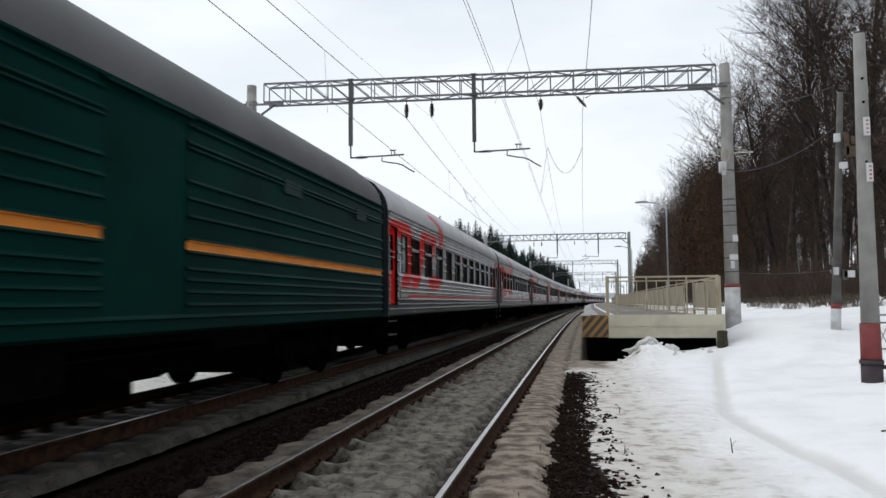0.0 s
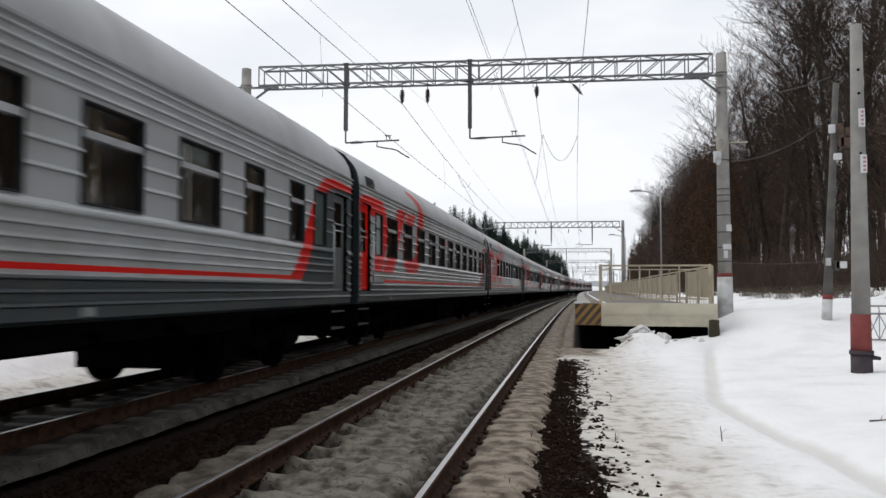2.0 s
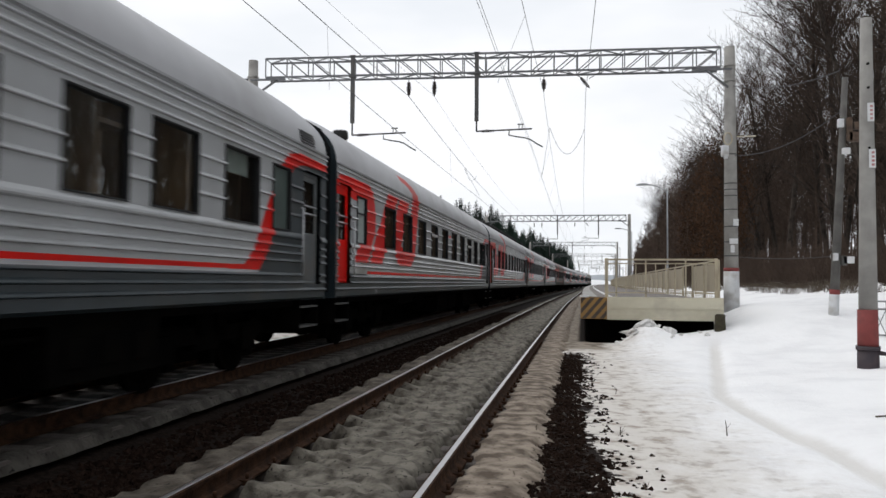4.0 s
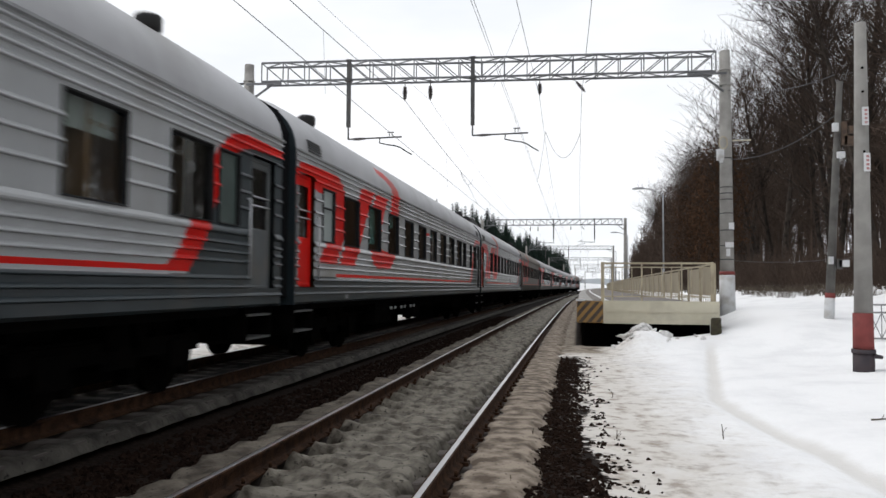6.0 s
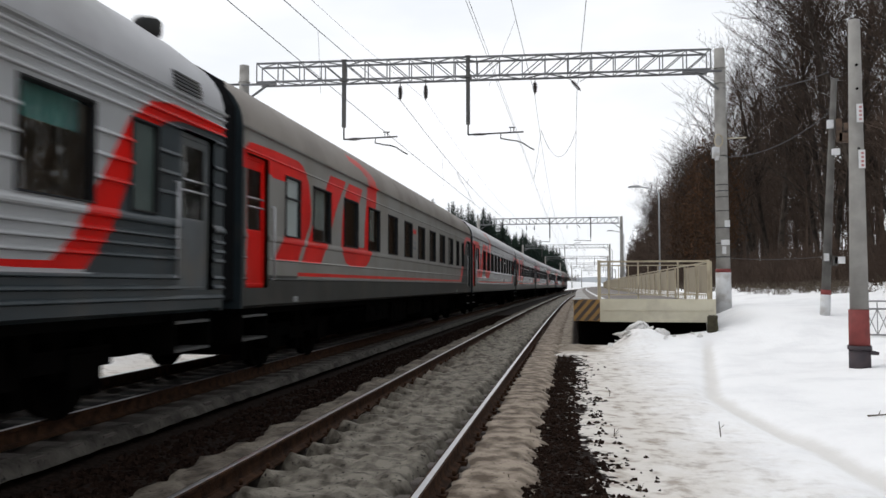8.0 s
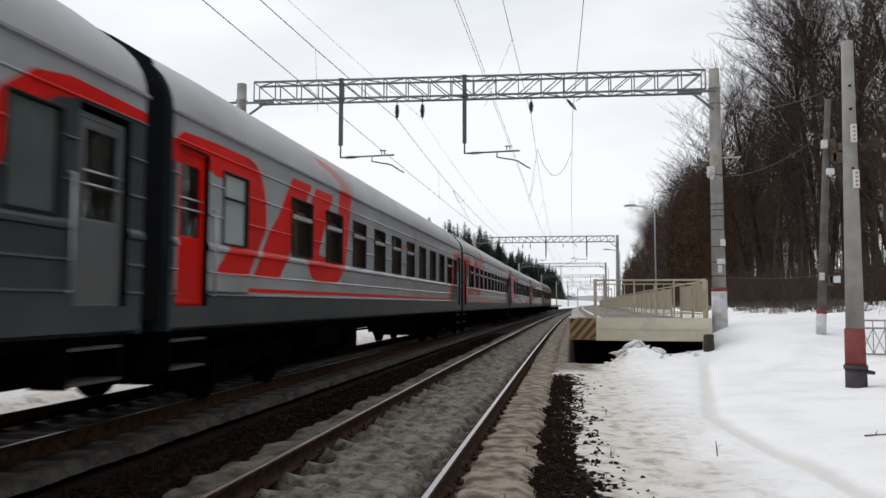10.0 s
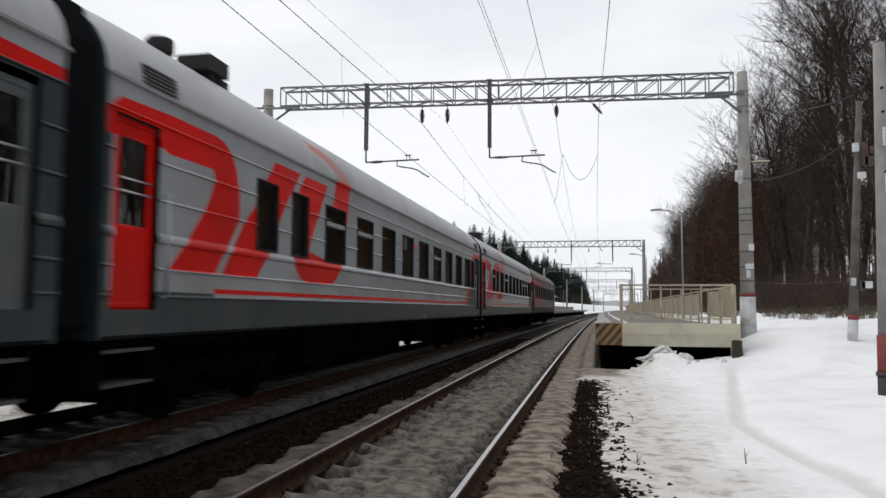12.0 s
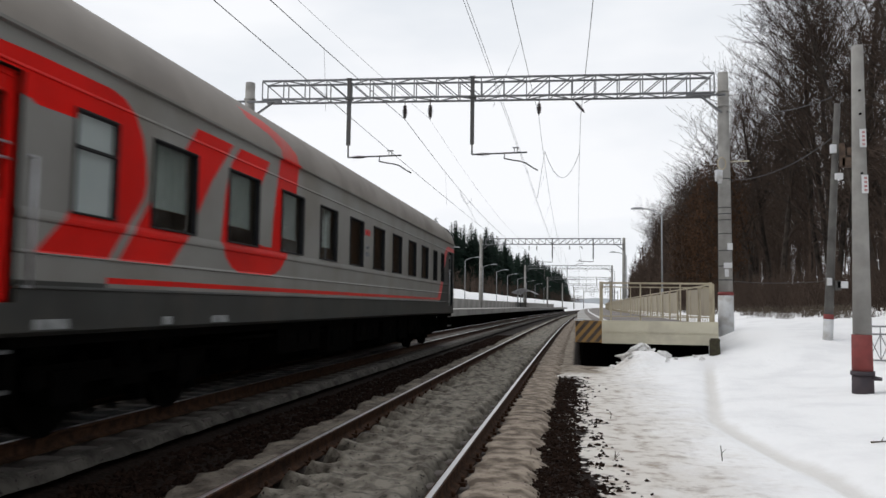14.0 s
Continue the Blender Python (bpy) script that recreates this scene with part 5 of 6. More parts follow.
build_jumper((-1.10, 31.0, 7.68), (0.28, 31.4, 7.66), 1.05, (-1.46, 32.4, 5.97))
build_jumper((-5.75, 39.0, 7.30), (-5.45, 41.5, 7.25), 0.45, (-5.30, 43.0, 5.97))


# ---- poles on the bank ----
def plate_with_bars(parent, x, y, z, w, h):
    bm = bmesh.new()
    box(bm, x - w / 2, x + w / 2, y - 0.008, y, z, z + h)
    p = part("plate", bm, M_PLATE, parent, "white plate with faded red marks")
    for i in range(4):
        bm = bmesh.new()
        box(bm, x - w * 0.12, x + w * 0.30, y - 0.011, y - 0.0075, z + h * (0.10 + 0.22 * i), z + h * (0.22 + 0.22 * i))
        part("mark", bm, M_REDMARK, p)


def build_near_pole():
    x, y = 5.07, 14.7
    zg = ground_z(x, y)
    g = thing("concrete_pole", "square-edged concrete pole with red band and tarred base in snow", "pole")
    bm = bmesh.new()
    tube(bm, (x, y, zg - 0.4), (x + 0.05, y, 6.20), 0.178, 0.102, sides=8)
    part("shaft", bm, M_CONCRETE, g, "weathered grey shaft")
    bm = bmesh.new()
    tube(bm, (x, y, 0.30), (x, y, 0.97), 0.181, 0.174, sides=8)
    part("red_band", bm, M_REDBAND, g, "faded red painted band")
    bm = bmesh.new()
    tube(bm, (x, y, zg - 0.3), (x, y, 0.30), 0.190, 0.184, sides=8)
    tube(bm, (x, y, 0.26), (x, y, 0.33), 0.207, 0.207, sides=8)
    tube(bm, (x + 0.12, y - 0.1, 0.22), (x + 0.27, y - 0.12, 0.2), 0.045, 0.03, sides=7)
    part("tarred_base", bm, M_TAR, g, "dark tarred base with a steel collar")
    plate_with_bars(g, x + 0.06, y - 0.132, 4.31, 0.11, 0.33)
    plate_with_bars(g, x + 0.07, y - 0.142, 3.48, 0.11, 0.33)
    for z in (5.35, 4.92, 3.84):
        bm = bmesh.new()
        tube(bm, (x + 0.03, y - 0.135, z), (x + 0.03, y, z), 0.022, sides=8)
        part("bolt", bm, M_BLACK, g)


def build_leaning_pole():
    x, y = 6.72, 22.0
    zg = ground_z(x, y)
    g = thing("concrete_pole", "leaning grey pole with white base, red band and boxes", "pole")
    top = Vector((x + 0.40, y, 7.0))
    foot = Vector((x, y, zg - 0.4))
    bm = bmesh.new()
    tube(bm, foot, top, 0.125, 0.075, sides=10)
    part("shaft", bm, M_CONCRETE_DARK, g, "grey leaning shaft")
    d = (top - foot).normalized()
    at = lambda z: foot + d * ((z - foot.z) / d.z)
    bm = bmesh.new()
    tube(bm, at(zg - 0.3), at(1.15), 0.132, 0.128, sides=10)
    part("painted_base", bm, M_WHITE, g, "whitewashed base")
    bm = bmesh.new()
    tube(bm, at(1.15), at(1.28), 0.130, 0.128, sides=10)
    part("red_band", bm, M_REDBAND, g)
    for z, w, h, mtl, dx in ((1.92, 0.13, 0.26, M_IRON, 0.15), (1.98, 0.26, 0.18, M_PLATE, 0.26), (4.9, 0.18, 0.16, M_PLATE, 0.07), (5.22, 0.34, 0.26, M_RUSTBOX, 0.30), (5.25, 0.12, 0.62, M_RUSTBOX, 0.14), (5.55, 0.12, 0.20, M_RUSTBOX, 0.30), (5.62, 0.14, 0.22, M_WHITE, -0.10), (2.05, 0.10, 0.20, M_WHITE, -0.06)):
        p = at(z)
        bm = bmesh.new()
        box(bm, p.x + dx - w / 2, p.x + dx + w / 2, p.y - 0.22, p.y - 0.10, z, z + h)
        part("box", bm, mtl, g)


build_near_pole()
build_leaning_pole()


def build_cable(p, q, drop, r=0.012):
    bm = bmesh.new()
    p, q = Vector(p), Vector(q)
    cable(bm, [p.lerp(q, i / 16) - Vector((0, 0, 4 * drop * (i / 16) * (1 - i / 16))) for i in range(17)], r)
    single("service_cable", bm, M_WIRE, "thin cable strung between the poles", "cable", group="service cables")


build_cable((4.9, 26, 7.9), (7.0, 22, 7.2), 0.25)
build_cable((4.95, 26, 5.6), (7.0, 22, 6.1), 0.35)
build_cable((4.95, 26, 2.3), (9.5, 30, 2.5), 0.1, 0.008)


# ---- platform beside the free track ----
PX0, PX1, PY0, PY1, PZ = 0.09, 3.88, 21.6, 400.0, 1.03


def platform_stretch(ys, xa, xb, za, zb, z_low):
    """A bent slab that follows the line between two offsets."""
    bm = bmesh.new()
    rows = []
    for y in ys:
        b = bend(y)
        rows.append([bm.verts.new(p) for p in ((xa + b, y, z_low), (xb + b, y, z_low), (xb + b, y, zb), (xa + b, y, za))])
    for a, b in zip(rows, rows[1:]):
        for i in range(4):
            bm.faces.new((a[i], a[(i + 1) % 4], b[(i + 1) % 4], b[i]))
    bm.faces.new(rows[0])
    bm.faces.new(rows[-1])
    return bm


def build_platform():
    ys = [PY0, 28, 36, 46, 58, 72, 90, 110, 140, 180, 230, 300, 400]
    g = thing("platform", "raised platform with asphalt top and cream concrete edge", "platform", kind="structure")
    part("deck", platform_stretch([PY0 + 0.16] + ys[1:], PX0 + 0.12, PX1 - 0.1, PZ - 0.005, PZ - 0.085, PZ - 0.3), M_ASPHALT, g, "worn brown asphalt deck")
    part("edge_slab", platform_stretch([PY0 + 0.16] + ys[1:], PX0, PX0 + 0.40, PZ, PZ, PZ - 0.22), M_WALLPANEL, g, "grey concrete edge slabs")
    bm = bmesh.new()
    prev = None
    for y in ys:
        b = bend(y)
        cur = [bm.verts.new((PX0 + 0.72 + b, y + 0.2, PZ + 0.003)), bm.verts.new((PX0 + 0.82 + b, y + 0.2, PZ + 0.003)),
               bm.verts.new((PX0 + 0.82 + b, y + 0.2, PZ - 0.03)), bm.verts.new((PX0 + 0.72 + b, y + 0.2, PZ - 0.03))]
        if prev:
            for i in range(4):
                bm.faces.new((prev[i], prev[(i + 1) % 4], cur[(i + 1) % 4], cur[i]))
        prev = cur
    part("safety_line", bm, M_PLATE, g, "white painted safety line")
    # supports set back under the slab
    bm = bmesh.new()
    for y in (29.5, 36, 43, 50, 58, 66, 75, 85, 96):
        b = bend(y)
        box(bm, PX0 + 0.5 + b, PX1 - 0.4 + b, y - 0.2, y + 0.2, -0.8, 0.42)
    part("supports", bm, M_WALLPANEL, g)
    # black block added below the slab to give the shade of the open void
    bm = platform_stretch([PY0 + 1.3] + ys[1:], PX0 + 0.14, PX1 - 0.1, 0.6, 0.6, -0.8)
    part("foundation_wall", bm, M_BLACK, g)
    # end beam with two long panels and the striped corner
    bm = bmesh.new()
    box(bm, PX0 + 0.72, PX1, PY0, PY0 + 0.16, 0.40, PZ - 0.005)
    beam = part("end_beam", bm, M_CREAM, g, "cream painted end beam")
    bm = bmesh.new()
    box(bm, PX0 + 0.80, PX1 - 0.04, PY0 - 0.025, PY0, 0.72, 0.975)
    part("ledge", bm, M_CREAM, beam)
    bm = bmesh.new()
    box(bm, PX0, PX0 + 0.72, PY0, PY0 + 0.16, 0.42, PZ - 0.02)
    corner = part("corner_block", bm, M_OCHRE, g, "ochre corner block with dark stripes")
    for k in range(5):
        bm = bmesh.new()
        z0, z1 = 0.43, PZ - 0.03
        h = 0.085
        a = -0.45 + k * 0.24
        slope = 0.85
        poly = [(a, z0), (a + h * 1.4, z0), (a + h * 1.4 + slope * (z1 - z0), z1), (a + slope * (z1 - z0), z1)]
        clipped = clip_x(poly, 0.01, 0.71)
        if len(clipped) >= 3:
            f = [bm.verts.new((PX0 + x, PY0 - 0.004, z)) for x, z in clipped]
            b2 = [bm.verts.new((PX0 + x, PY0 + 0.01, z)) for x, z in clipped]
            bm.faces.new(f)
            for i in range(len(f)):
                j = (i + 1) % len(f)
                bm.faces.new((f[i], f[j], b2[j], b2[i]))
            part("stripe", bm, M_UMBER, corner)
        else:
            bm.free()
    bm = bmesh.new()
    box(bm, PX0 - 0.02, PX0 + 0.22, PY0 - 0.03, PY0 + 0.2, PZ - 0.02, PZ + 0.03)
    part("broken_edge", bm, M_WHITE, g)


def clip_x(poly, lo, hi):
    for bound, keep in ((lo, lambda x: x >= lo), (hi, lambda x: x <= hi)):
        out = []
        for (x0, z0), (x1, z1) in zip(poly, poly[1:] + poly[:1]):
            if keep(x0):
                out.append((x0, z0))
            if keep(x0) != keep(x1):
                t = (bound - x0) / (x1 - x0)
                out.append((bound, z0 + (z1 - z0) * t))
        poly = out
        if not poly:
            return []
    return poly


build_platform()


def build_end_railing():
    g = thing("platform_railing", "beige steel railing closing the platform end", "railing")
    y = PY0 + 0.2
    xl, xr = 0.80, 3.72
    zl, zr = PZ - 0.03, PZ - 0.08

    def zt(x):
        return 2.07 + (x - xl) / (xr - xl) * 0.0
    for x, w in ((xl, 0.045), (xr, 0.04)):
        bm = bmesh.new()
        box(bm, x - w, x + w, y - w, y + w, zl - 0.05, 2.10)
        part("corner_post", bm, M_BEIGE, g)
    for z0, z1 in ((2.04, 2.09), (1.94, 1.97), (1.13, 1.16)):
        bm = bmesh.new()
        box(bm, xl, xr, y - 0.02, y + 0.02, z0, z1)
        part("rail", bm, M_BEIGE, g)
    n = 11
    for i in range(1, n):
        x = xl + (xr - xl) * i / n
        bm = bmesh.new()
        r = 0.02 if i in (1, 4, 8) else 0.010
        box(bm, x - r, x + r, y - r, y + r, zl - 0.06 if r > 0.015 else 1.14, 2.05 if r > 0.015 else 1.95)
        part("baluster", bm, M_BEIGE, g)


build_end_railing()


def build_side_fence():
    """The fence along the back of the platform: posts and ribbed sheet panels with gaps."""
    def sheet(length):
        bm = bmesh.new()
        n = round(length / 0.09)
        for z0, z1 in ((1.17, 1.98),):
            a = [bm.verts.new((0.018 * (i % 2), length * i / n, z0)) for i in range(n + 1)]
            b = [bm.verts.new((0.018 * (i % 2), length * i / n, z1)) for i in range(n + 1)]
            c = [bm.verts.new((0.018 * (i % 2) + 0.008, length * i / n, z0)) for i in range(n + 1)]
            d = [bm.verts.new((0.018 * (i % 2) + 0.008, length * i / n, z1)) for i in range(n + 1)]
            for i in range(n):
                bm.faces.new((a[i], a[i + 1], b[i + 1], b[i]))
                bm.faces.new((c[i + 1], c[i], d[i], d[i + 1]))
        return finish("sheet_panel", bm, M_PANEL)

    def post():
        bm = bmesh.new()
        box(bm, -0.03, 0.03, -0.03, 0.03, 0.85, 2.05)
        return finish("post", bm, M_BEIGE)

    def top(length):
        bm = bmesh.new()
        box(bm, -0.025, 0.025, 0, length, 2.03, 2.07)
        box(bm, -0.015, 0.015, 0, length, 1.12, 1.15)
        n = round(length / 0.3)
        for i in range(n):
            box(bm, -0.008, 0.008, length * i / n, length * i / n + 0.016, 0.92, 1.14)
        return finish("top_rail", bm, M_BEIGE)

    me_sheet, me_post, me_top = sheet(2.3), post(), top(2.5)
    g = thing("platform_fence", "long beige sheet-metal fence along the platform back", "fence")
    y = PY0 + 0.25
    k = 0
    while y < 190:
        b = bend(y)
        turn = -math.degrees(y / RADIUS)
        part("post", me_post, None, g, m=pose(3.74 + b, y, 0))
        part("top_rail", me_top, None, g, m=pose(3.74 + b, y, 0, 0, 0, turn))
        if k != 2:
            part("sheet_panel", me_sheet, None, g, m=pose(3.74 + b, y + 0.1, 0, 0, 0, turn))
        y += 2.5
        k += 1


build_side_fence()


def lamp_thing(x, y, z0, height, arm, side, name_label):
    g = thing("street_lamp", name_label, "lamp post", group="platform lamps")
    bm = bmesh.new()
    tube(bm, (x, y, z0 - 0.1), (x, y, z0 + height * 0.35), 0.065, 0.06, sides=10)
    tube(bm, (x, y, z0 + height * 0.35), (x, y, z0 + height), 0.045, 0.035, sides=10)
    p0 = Vector((x, y, z0 + height))
    prev = p0
    for i in range(1, 7):
        u = i / 6
        v = Vector((x + side * arm * u, y, z0 + height + 0.32 * math.sin(u * math.pi / 2)))
        tube(bm, prev, v, 0.03, sides=8)
        prev = v
    part("post", bm, M_LAMP, g, "slim grey post with a curved arm")
    bm = bmesh.new()
    c = prev
    pts = [(0.0, 0.04), (0.15, 0.09), (0.5, 0.07), (0.62, 0.02)]
    lo = [bm.verts.new((c.x + side * a, y - 0.11, c.z - 0.02)) for a, b in pts]
    lo2 = [bm.verts.new((c.x + side * a, y + 0.11, c.z - 0.02)) for a, b in pts]
    hi = [bm.verts.new((c.x + side * a, y - 0.07, c.z + b)) for a, b in pts]
    hi2 = [bm.verts.new((c.x + side * a, y + 0.07, c.z + b)) for a, b in pts]
    for i in range(3):
        for q in ((lo, hi), (hi, hi2), (hi2, lo2), (lo2, lo)):
            bm.faces.new((q[0][i], q[0][i + 1], q[1][i + 1], q[1][i]))
    bm.faces.new((lo[0], hi[0], hi2[0], lo2[0]))
    bm.faces.new((lo[3], hi[3], hi2[3], lo2[3]))
    part("lamp_head", bm, M_LAMP, g, "flat unlit lamp head")


for y in (40, 72, 104, 136, 170, 205):
    lamp_thing(4.3 + bend(y), y, ground_z(4.3 + bend(y), y), 6.1 - ground_z(4.3 + bend(y), y), 0.9, -1, "grey street lamp with a curved arm behind the platform")


# ---- far platform ----
def build_far_platform():
    ys = [46, 60, 80, 105, 140, 190, 236]
    g = thing("platform", "far platform with grey concrete panels along its back", "platform", kind="structure")
    part("deck", platform_stretch(ys, -11.6, -7.98, 1.1, 1.1, 0.65), M_WALLPANEL, g, "grey concrete platform deck")
    # black block added for the shade under the deck
    part("foundation_wall", platform_stretch(ys, -11.4, -8.9, 0.62, 0.62, -0.6), M_BLACK, g)
    me = None
    bm = bmesh.new()
    box(bm, -0.06, 0.06, 0, 3.9, 1.1, 2.0)
    me = finish("wall_panel", bm, M_WALLPANEL)
    y = 46
    while y < 226:
        part("wall_panel", me, None, g, m=pose(-11.35 + bend(y), y, 0, 0, 0, -math.degrees(y / RADIUS)))
        y += 4.0
    for y in (53, 66, 80, 94, 108, 122, 138, 155, 175, 200):
        lamp_thing(-11.9 + bend(y), y, 0.5, 5.6, 1.1, 1, "grey street lamp with a curved arm on the far platform")


build_far_platform()


def build_shelter():
    g = thing("platform_shelter", "arched translucent platform shelter far along the line", "shelter")
    y0, y1 = 128, 150
    b = bend(138)
    bm = bmesh.new()
    arc = [(-12.2 + 3.6 * i / 8, 3.2 + 1.0 * math.sin(math.pi * (i + 1) / 10)) for i in range(9)]
    lo = [[bm.verts.new((x + b, y, z + d)) for x, z in arc] for y in (y0, y1) for d in (0, 0.08)]
    for i in range(8):
        bm.faces.new((lo[0][i], lo[0][i + 1], lo[2][i + 1], lo[2][i]))
        bm.faces.new((lo[1][i], lo[1][i + 1], lo[3][i + 1], lo[3][i]))
        bm.faces.new((lo[0][i], lo[0][i + 1], lo[1][i + 1], lo[1][i]))
    part("roof", bm, M_LAMP, g)
    for y in (129, 136, 143, 149):
        bm = bmesh.new()
        tube(bm, (-11.2 + b, y, 1.0), (-11.2 + b, y, 3.9), 0.08, sides=8)
        part("post", bm, M_LAMP, g)


build_shelter()


# ---- small things in the snow ----
def build_stump():
    x, y = 3.70, 21.15
    bm = bmesh.new()
    zg = ground_z(x, y)
    lathe(bm, x, y, [(0.15, zg - 0.3), (0.145, zg + 0.1), (0.135, zg + 0.32), (0.15, zg + 0.38), (0.11, zg + 0.42)], sides=10)
    for v in bm.verts:
        v.co.x += 0.025 * noise.noise(v.co * 6)
        v.co.y += 0.025 * noise.noise(v.co * 5)
    single("wooden_stump", bm, M_STUMP, "short mossy wooden stump beside the platform end", "stump")


build_stump()


def build_twigs():
    spots = [(1.60, 8.75, 0.17), (1.05, 5.6, 0.08), (0.45, 8.5, 0.09), (-0.45, 8.3, 0.12), (-0.5, 10.5, 0.08), (0.55, 6.3, 0.06), (0.55, 11.6, 0.08), (-0.48, 6.3, 0.1), (1.9, 5.2, 0.05)]
    rnd = random.Random(4)
    for x, y, h in spots:
        zg = ground_z(x, y)
        bm = bmesh.new()
        base = Vector((x, y, zg - 0.05))
        tip = base + Vector((rnd.uniform(-0.04, 0.04), 0, h + 0.05))
        tube(bm, base, tip, 0.008, 0.004, sides=5)
        for k in range(3):
            p = base.lerp(tip, rnd.uniform(0.4, 0.9))
            tube(bm, p, p + Vector((rnd.uniform(-0.06, 0.06), rnd.uniform(-0.03, 0.03), rnd.uniform(0.01, 0.07))), 0.004, 0.002, sides=4)
        single("dry_twig", bm, M_DRYTWIG, "dry dead twig poking out of the snow", "twig", group="twigs in the snow")
    # a fallen branch on the snow
    bm = bmesh.new()
    x, y = 3.45, 9.8
    z = ground_z(x, y) + 0.01
    tube(bm, (x, y, z), (x + 0.28, y + 0.03, z + 0.02), 0.012, 0.006, sides=5)
    tube(bm, (x + 0.12, y + 0.01, z + 0.01), (x + 0.22, y + 0.22, z + 0.03), 0.007, 0.003, sides=5)
    single("dry_twig", bm, M_DRYTWIG, "fallen grey branch lying on the snow", "twig", group="twigs in the snow")


build_twigs()


def build_clods():
    """Broken crusts of snow in front of the platform end."""
    rnd = random.Random(11)
    for n in range(26):
        x, y = (rnd.gauss(1.66, 0.22), rnd.gauss(20.85, 0.16)) if n < 15 else (rnd.uniform(1.0, 3.4), rnd.uniform(20.2, 21.2))
        s = rnd.uniform(0.06, 0.17) if n < 15 else rnd.uniform(0.04, 0.10)
        tilt = Euler((rnd.uniform(-0.7, 0.7), rnd.uniform(-0.7, 0.7), rnd.uniform(0, 6))).to_matrix()
        bm = bmesh.new()
        bmesh.ops.create_icosphere(bm, subdivisions=2, radius=s)
        for v in bm.verts:
            v.co *= 1 + 0.8 * noise.noise(v.co * (0.9 / s) + Vector((x * 9, y * 5, n)))
            v.co = tilt @ Vector((v.co.x * 1.35, v.co.y, v.co.z * 0.5))
            v.co += Vector((x, y, ground_z(x, y) + s * 0.2))
        single("snow_clod", bm, M_SNOWHEAP, "broken clod of crusted snow", "snow clod", group="snow clods")


build_clods()


def build_lattice_fence():
    """White welded fence on the bank behind the near pole."""
    bm_post = bmesh.new()
    box(bm_post, -0.03, 0.03, -0.03, 0.03, -0.5, 0.86)
    me_post = finish("post", bm_post, M_FENCE)
    bm = bmesh.new()
    for z in (0.04, 0.64, 0.82):
        tube(bm, (0, 0, z), (2.0, 0, z), 0.022, sides=6)
    for i in range(8):
        x = 0.25 * i
        tube(bm, (x, 0, 0.04), (x + 0.25, 0, 0.64), 0.010, sides=5)
        tube(bm, (x + 0.25, 0, 0.04), (x, 0, 0.64), 0.010, sides=5)
        tube(bm, (x, 0, 0.04), (x, 0, 0.82), 0.012, sides=5)
    me_panel = finish("panel", bm, M_FENCE)
    g = thing("lattice_fence", "low pale grey lattice fence on the snowy bank", "fence")
    x, y = 6.78, 19.25
    for i in range(7):
        z = ground_z(x, y) + 0.02
        part("post", me_post, None, g, m=pose(x, y, z))
        part("panel", me_panel, None, g, m=pose(x, y, z, 0, 0, -8))
        x += 1.98
        y -= 0.28


build_lattice_fence()


# ---- woods ----
def branch_tree(seed, height, spread, levels, twigs):
    """Bare tree: lists of (p, q, r0, r1) for stout wood and for twigs."""
    rnd = random.Random(seed)
    wood, fine = [], []

    def grow(p, d, length, r, level):
        n = 5 if level == 0 else 3
        for i in range(n):
            bend_v = Vector((rnd.gauss(0, 1), rnd.gauss(0, 1), rnd.gauss(0, 0.6))) * (0.05 if level == 0 else 0.20)
            d = (d + bend_v + Vector((0, 0, 0.05 if level else 0.0))).normalized()
            q = p + d * length / n
            r2 = max(0.006, r * (1 - 0.72 * (i + 1) / n) if level else r * (1 - 0.14 * (i + 1)))
            (wood if r > 0.03 else fine).append((p, q, r if i == 0 else rr, r2))
            rr = r2
            if level < levels:
                count = (0, 1, 6, 9, 10)[i] if level == 0 else twigs[level - 1]
                for _ in range(count):
                    a = rnd.uniform(0, 2 * math.pi)
                    side = Vector((math.cos(a), math.sin(a), 0))
                    up = rnd.uniform(0.55, 1.5) if level == 0 else rnd.uniform(0.2, 1.0)
                    nd = (side * spread + d * up + Vector((0, 0, 0.25))).normalized()
                    o = p.lerp(q, rnd.random())
                    grow(o, nd, length * rnd.uniform(0.20, 0.38) if level == 0 else length * rnd.uniform(0.35, 0.6), max(0.009, rr * rnd.uniform(0.35, 0.6)), level + 1)
            p = q

    grow(Vector((0, 0, -0.4)), Vector((rnd.gauss(0, 0.03), rnd.gauss(0, 0.03), 1)), height, 0.013 * height, 0)
    return wood, fine


def sticks(name, segs, sides, material, min_r=0.0):
    verts, faces = [], []
    for p, q, r0, r1 in segs:
        r0, r1 = max(r0, min_r), max(r1, min_r * 0.8)
        d = (q - p)
        if d.length < 1e-4:
            continue
        d.normalize()
        a = d.orthogonal().normalized()
        c = d.cross(a)
        o = len(verts)
        for base, r in ((p, r0), (q, r1)):
            for i in range(sides):
                w = 2 * math.pi * i / sides
                verts.append(base + (a * math.cos(w) + c * math.sin(w)) * r)
        for i in range(sides):
            j = (i + 1) % sides
            faces.append((o + i, o + j, o + sides + j, o + sides + i))
    me = bpy.data.meshes.new(name)
    me.from_pydata([tuple(v) for v in verts], [], faces)
    me.materials.append(material)
    return me


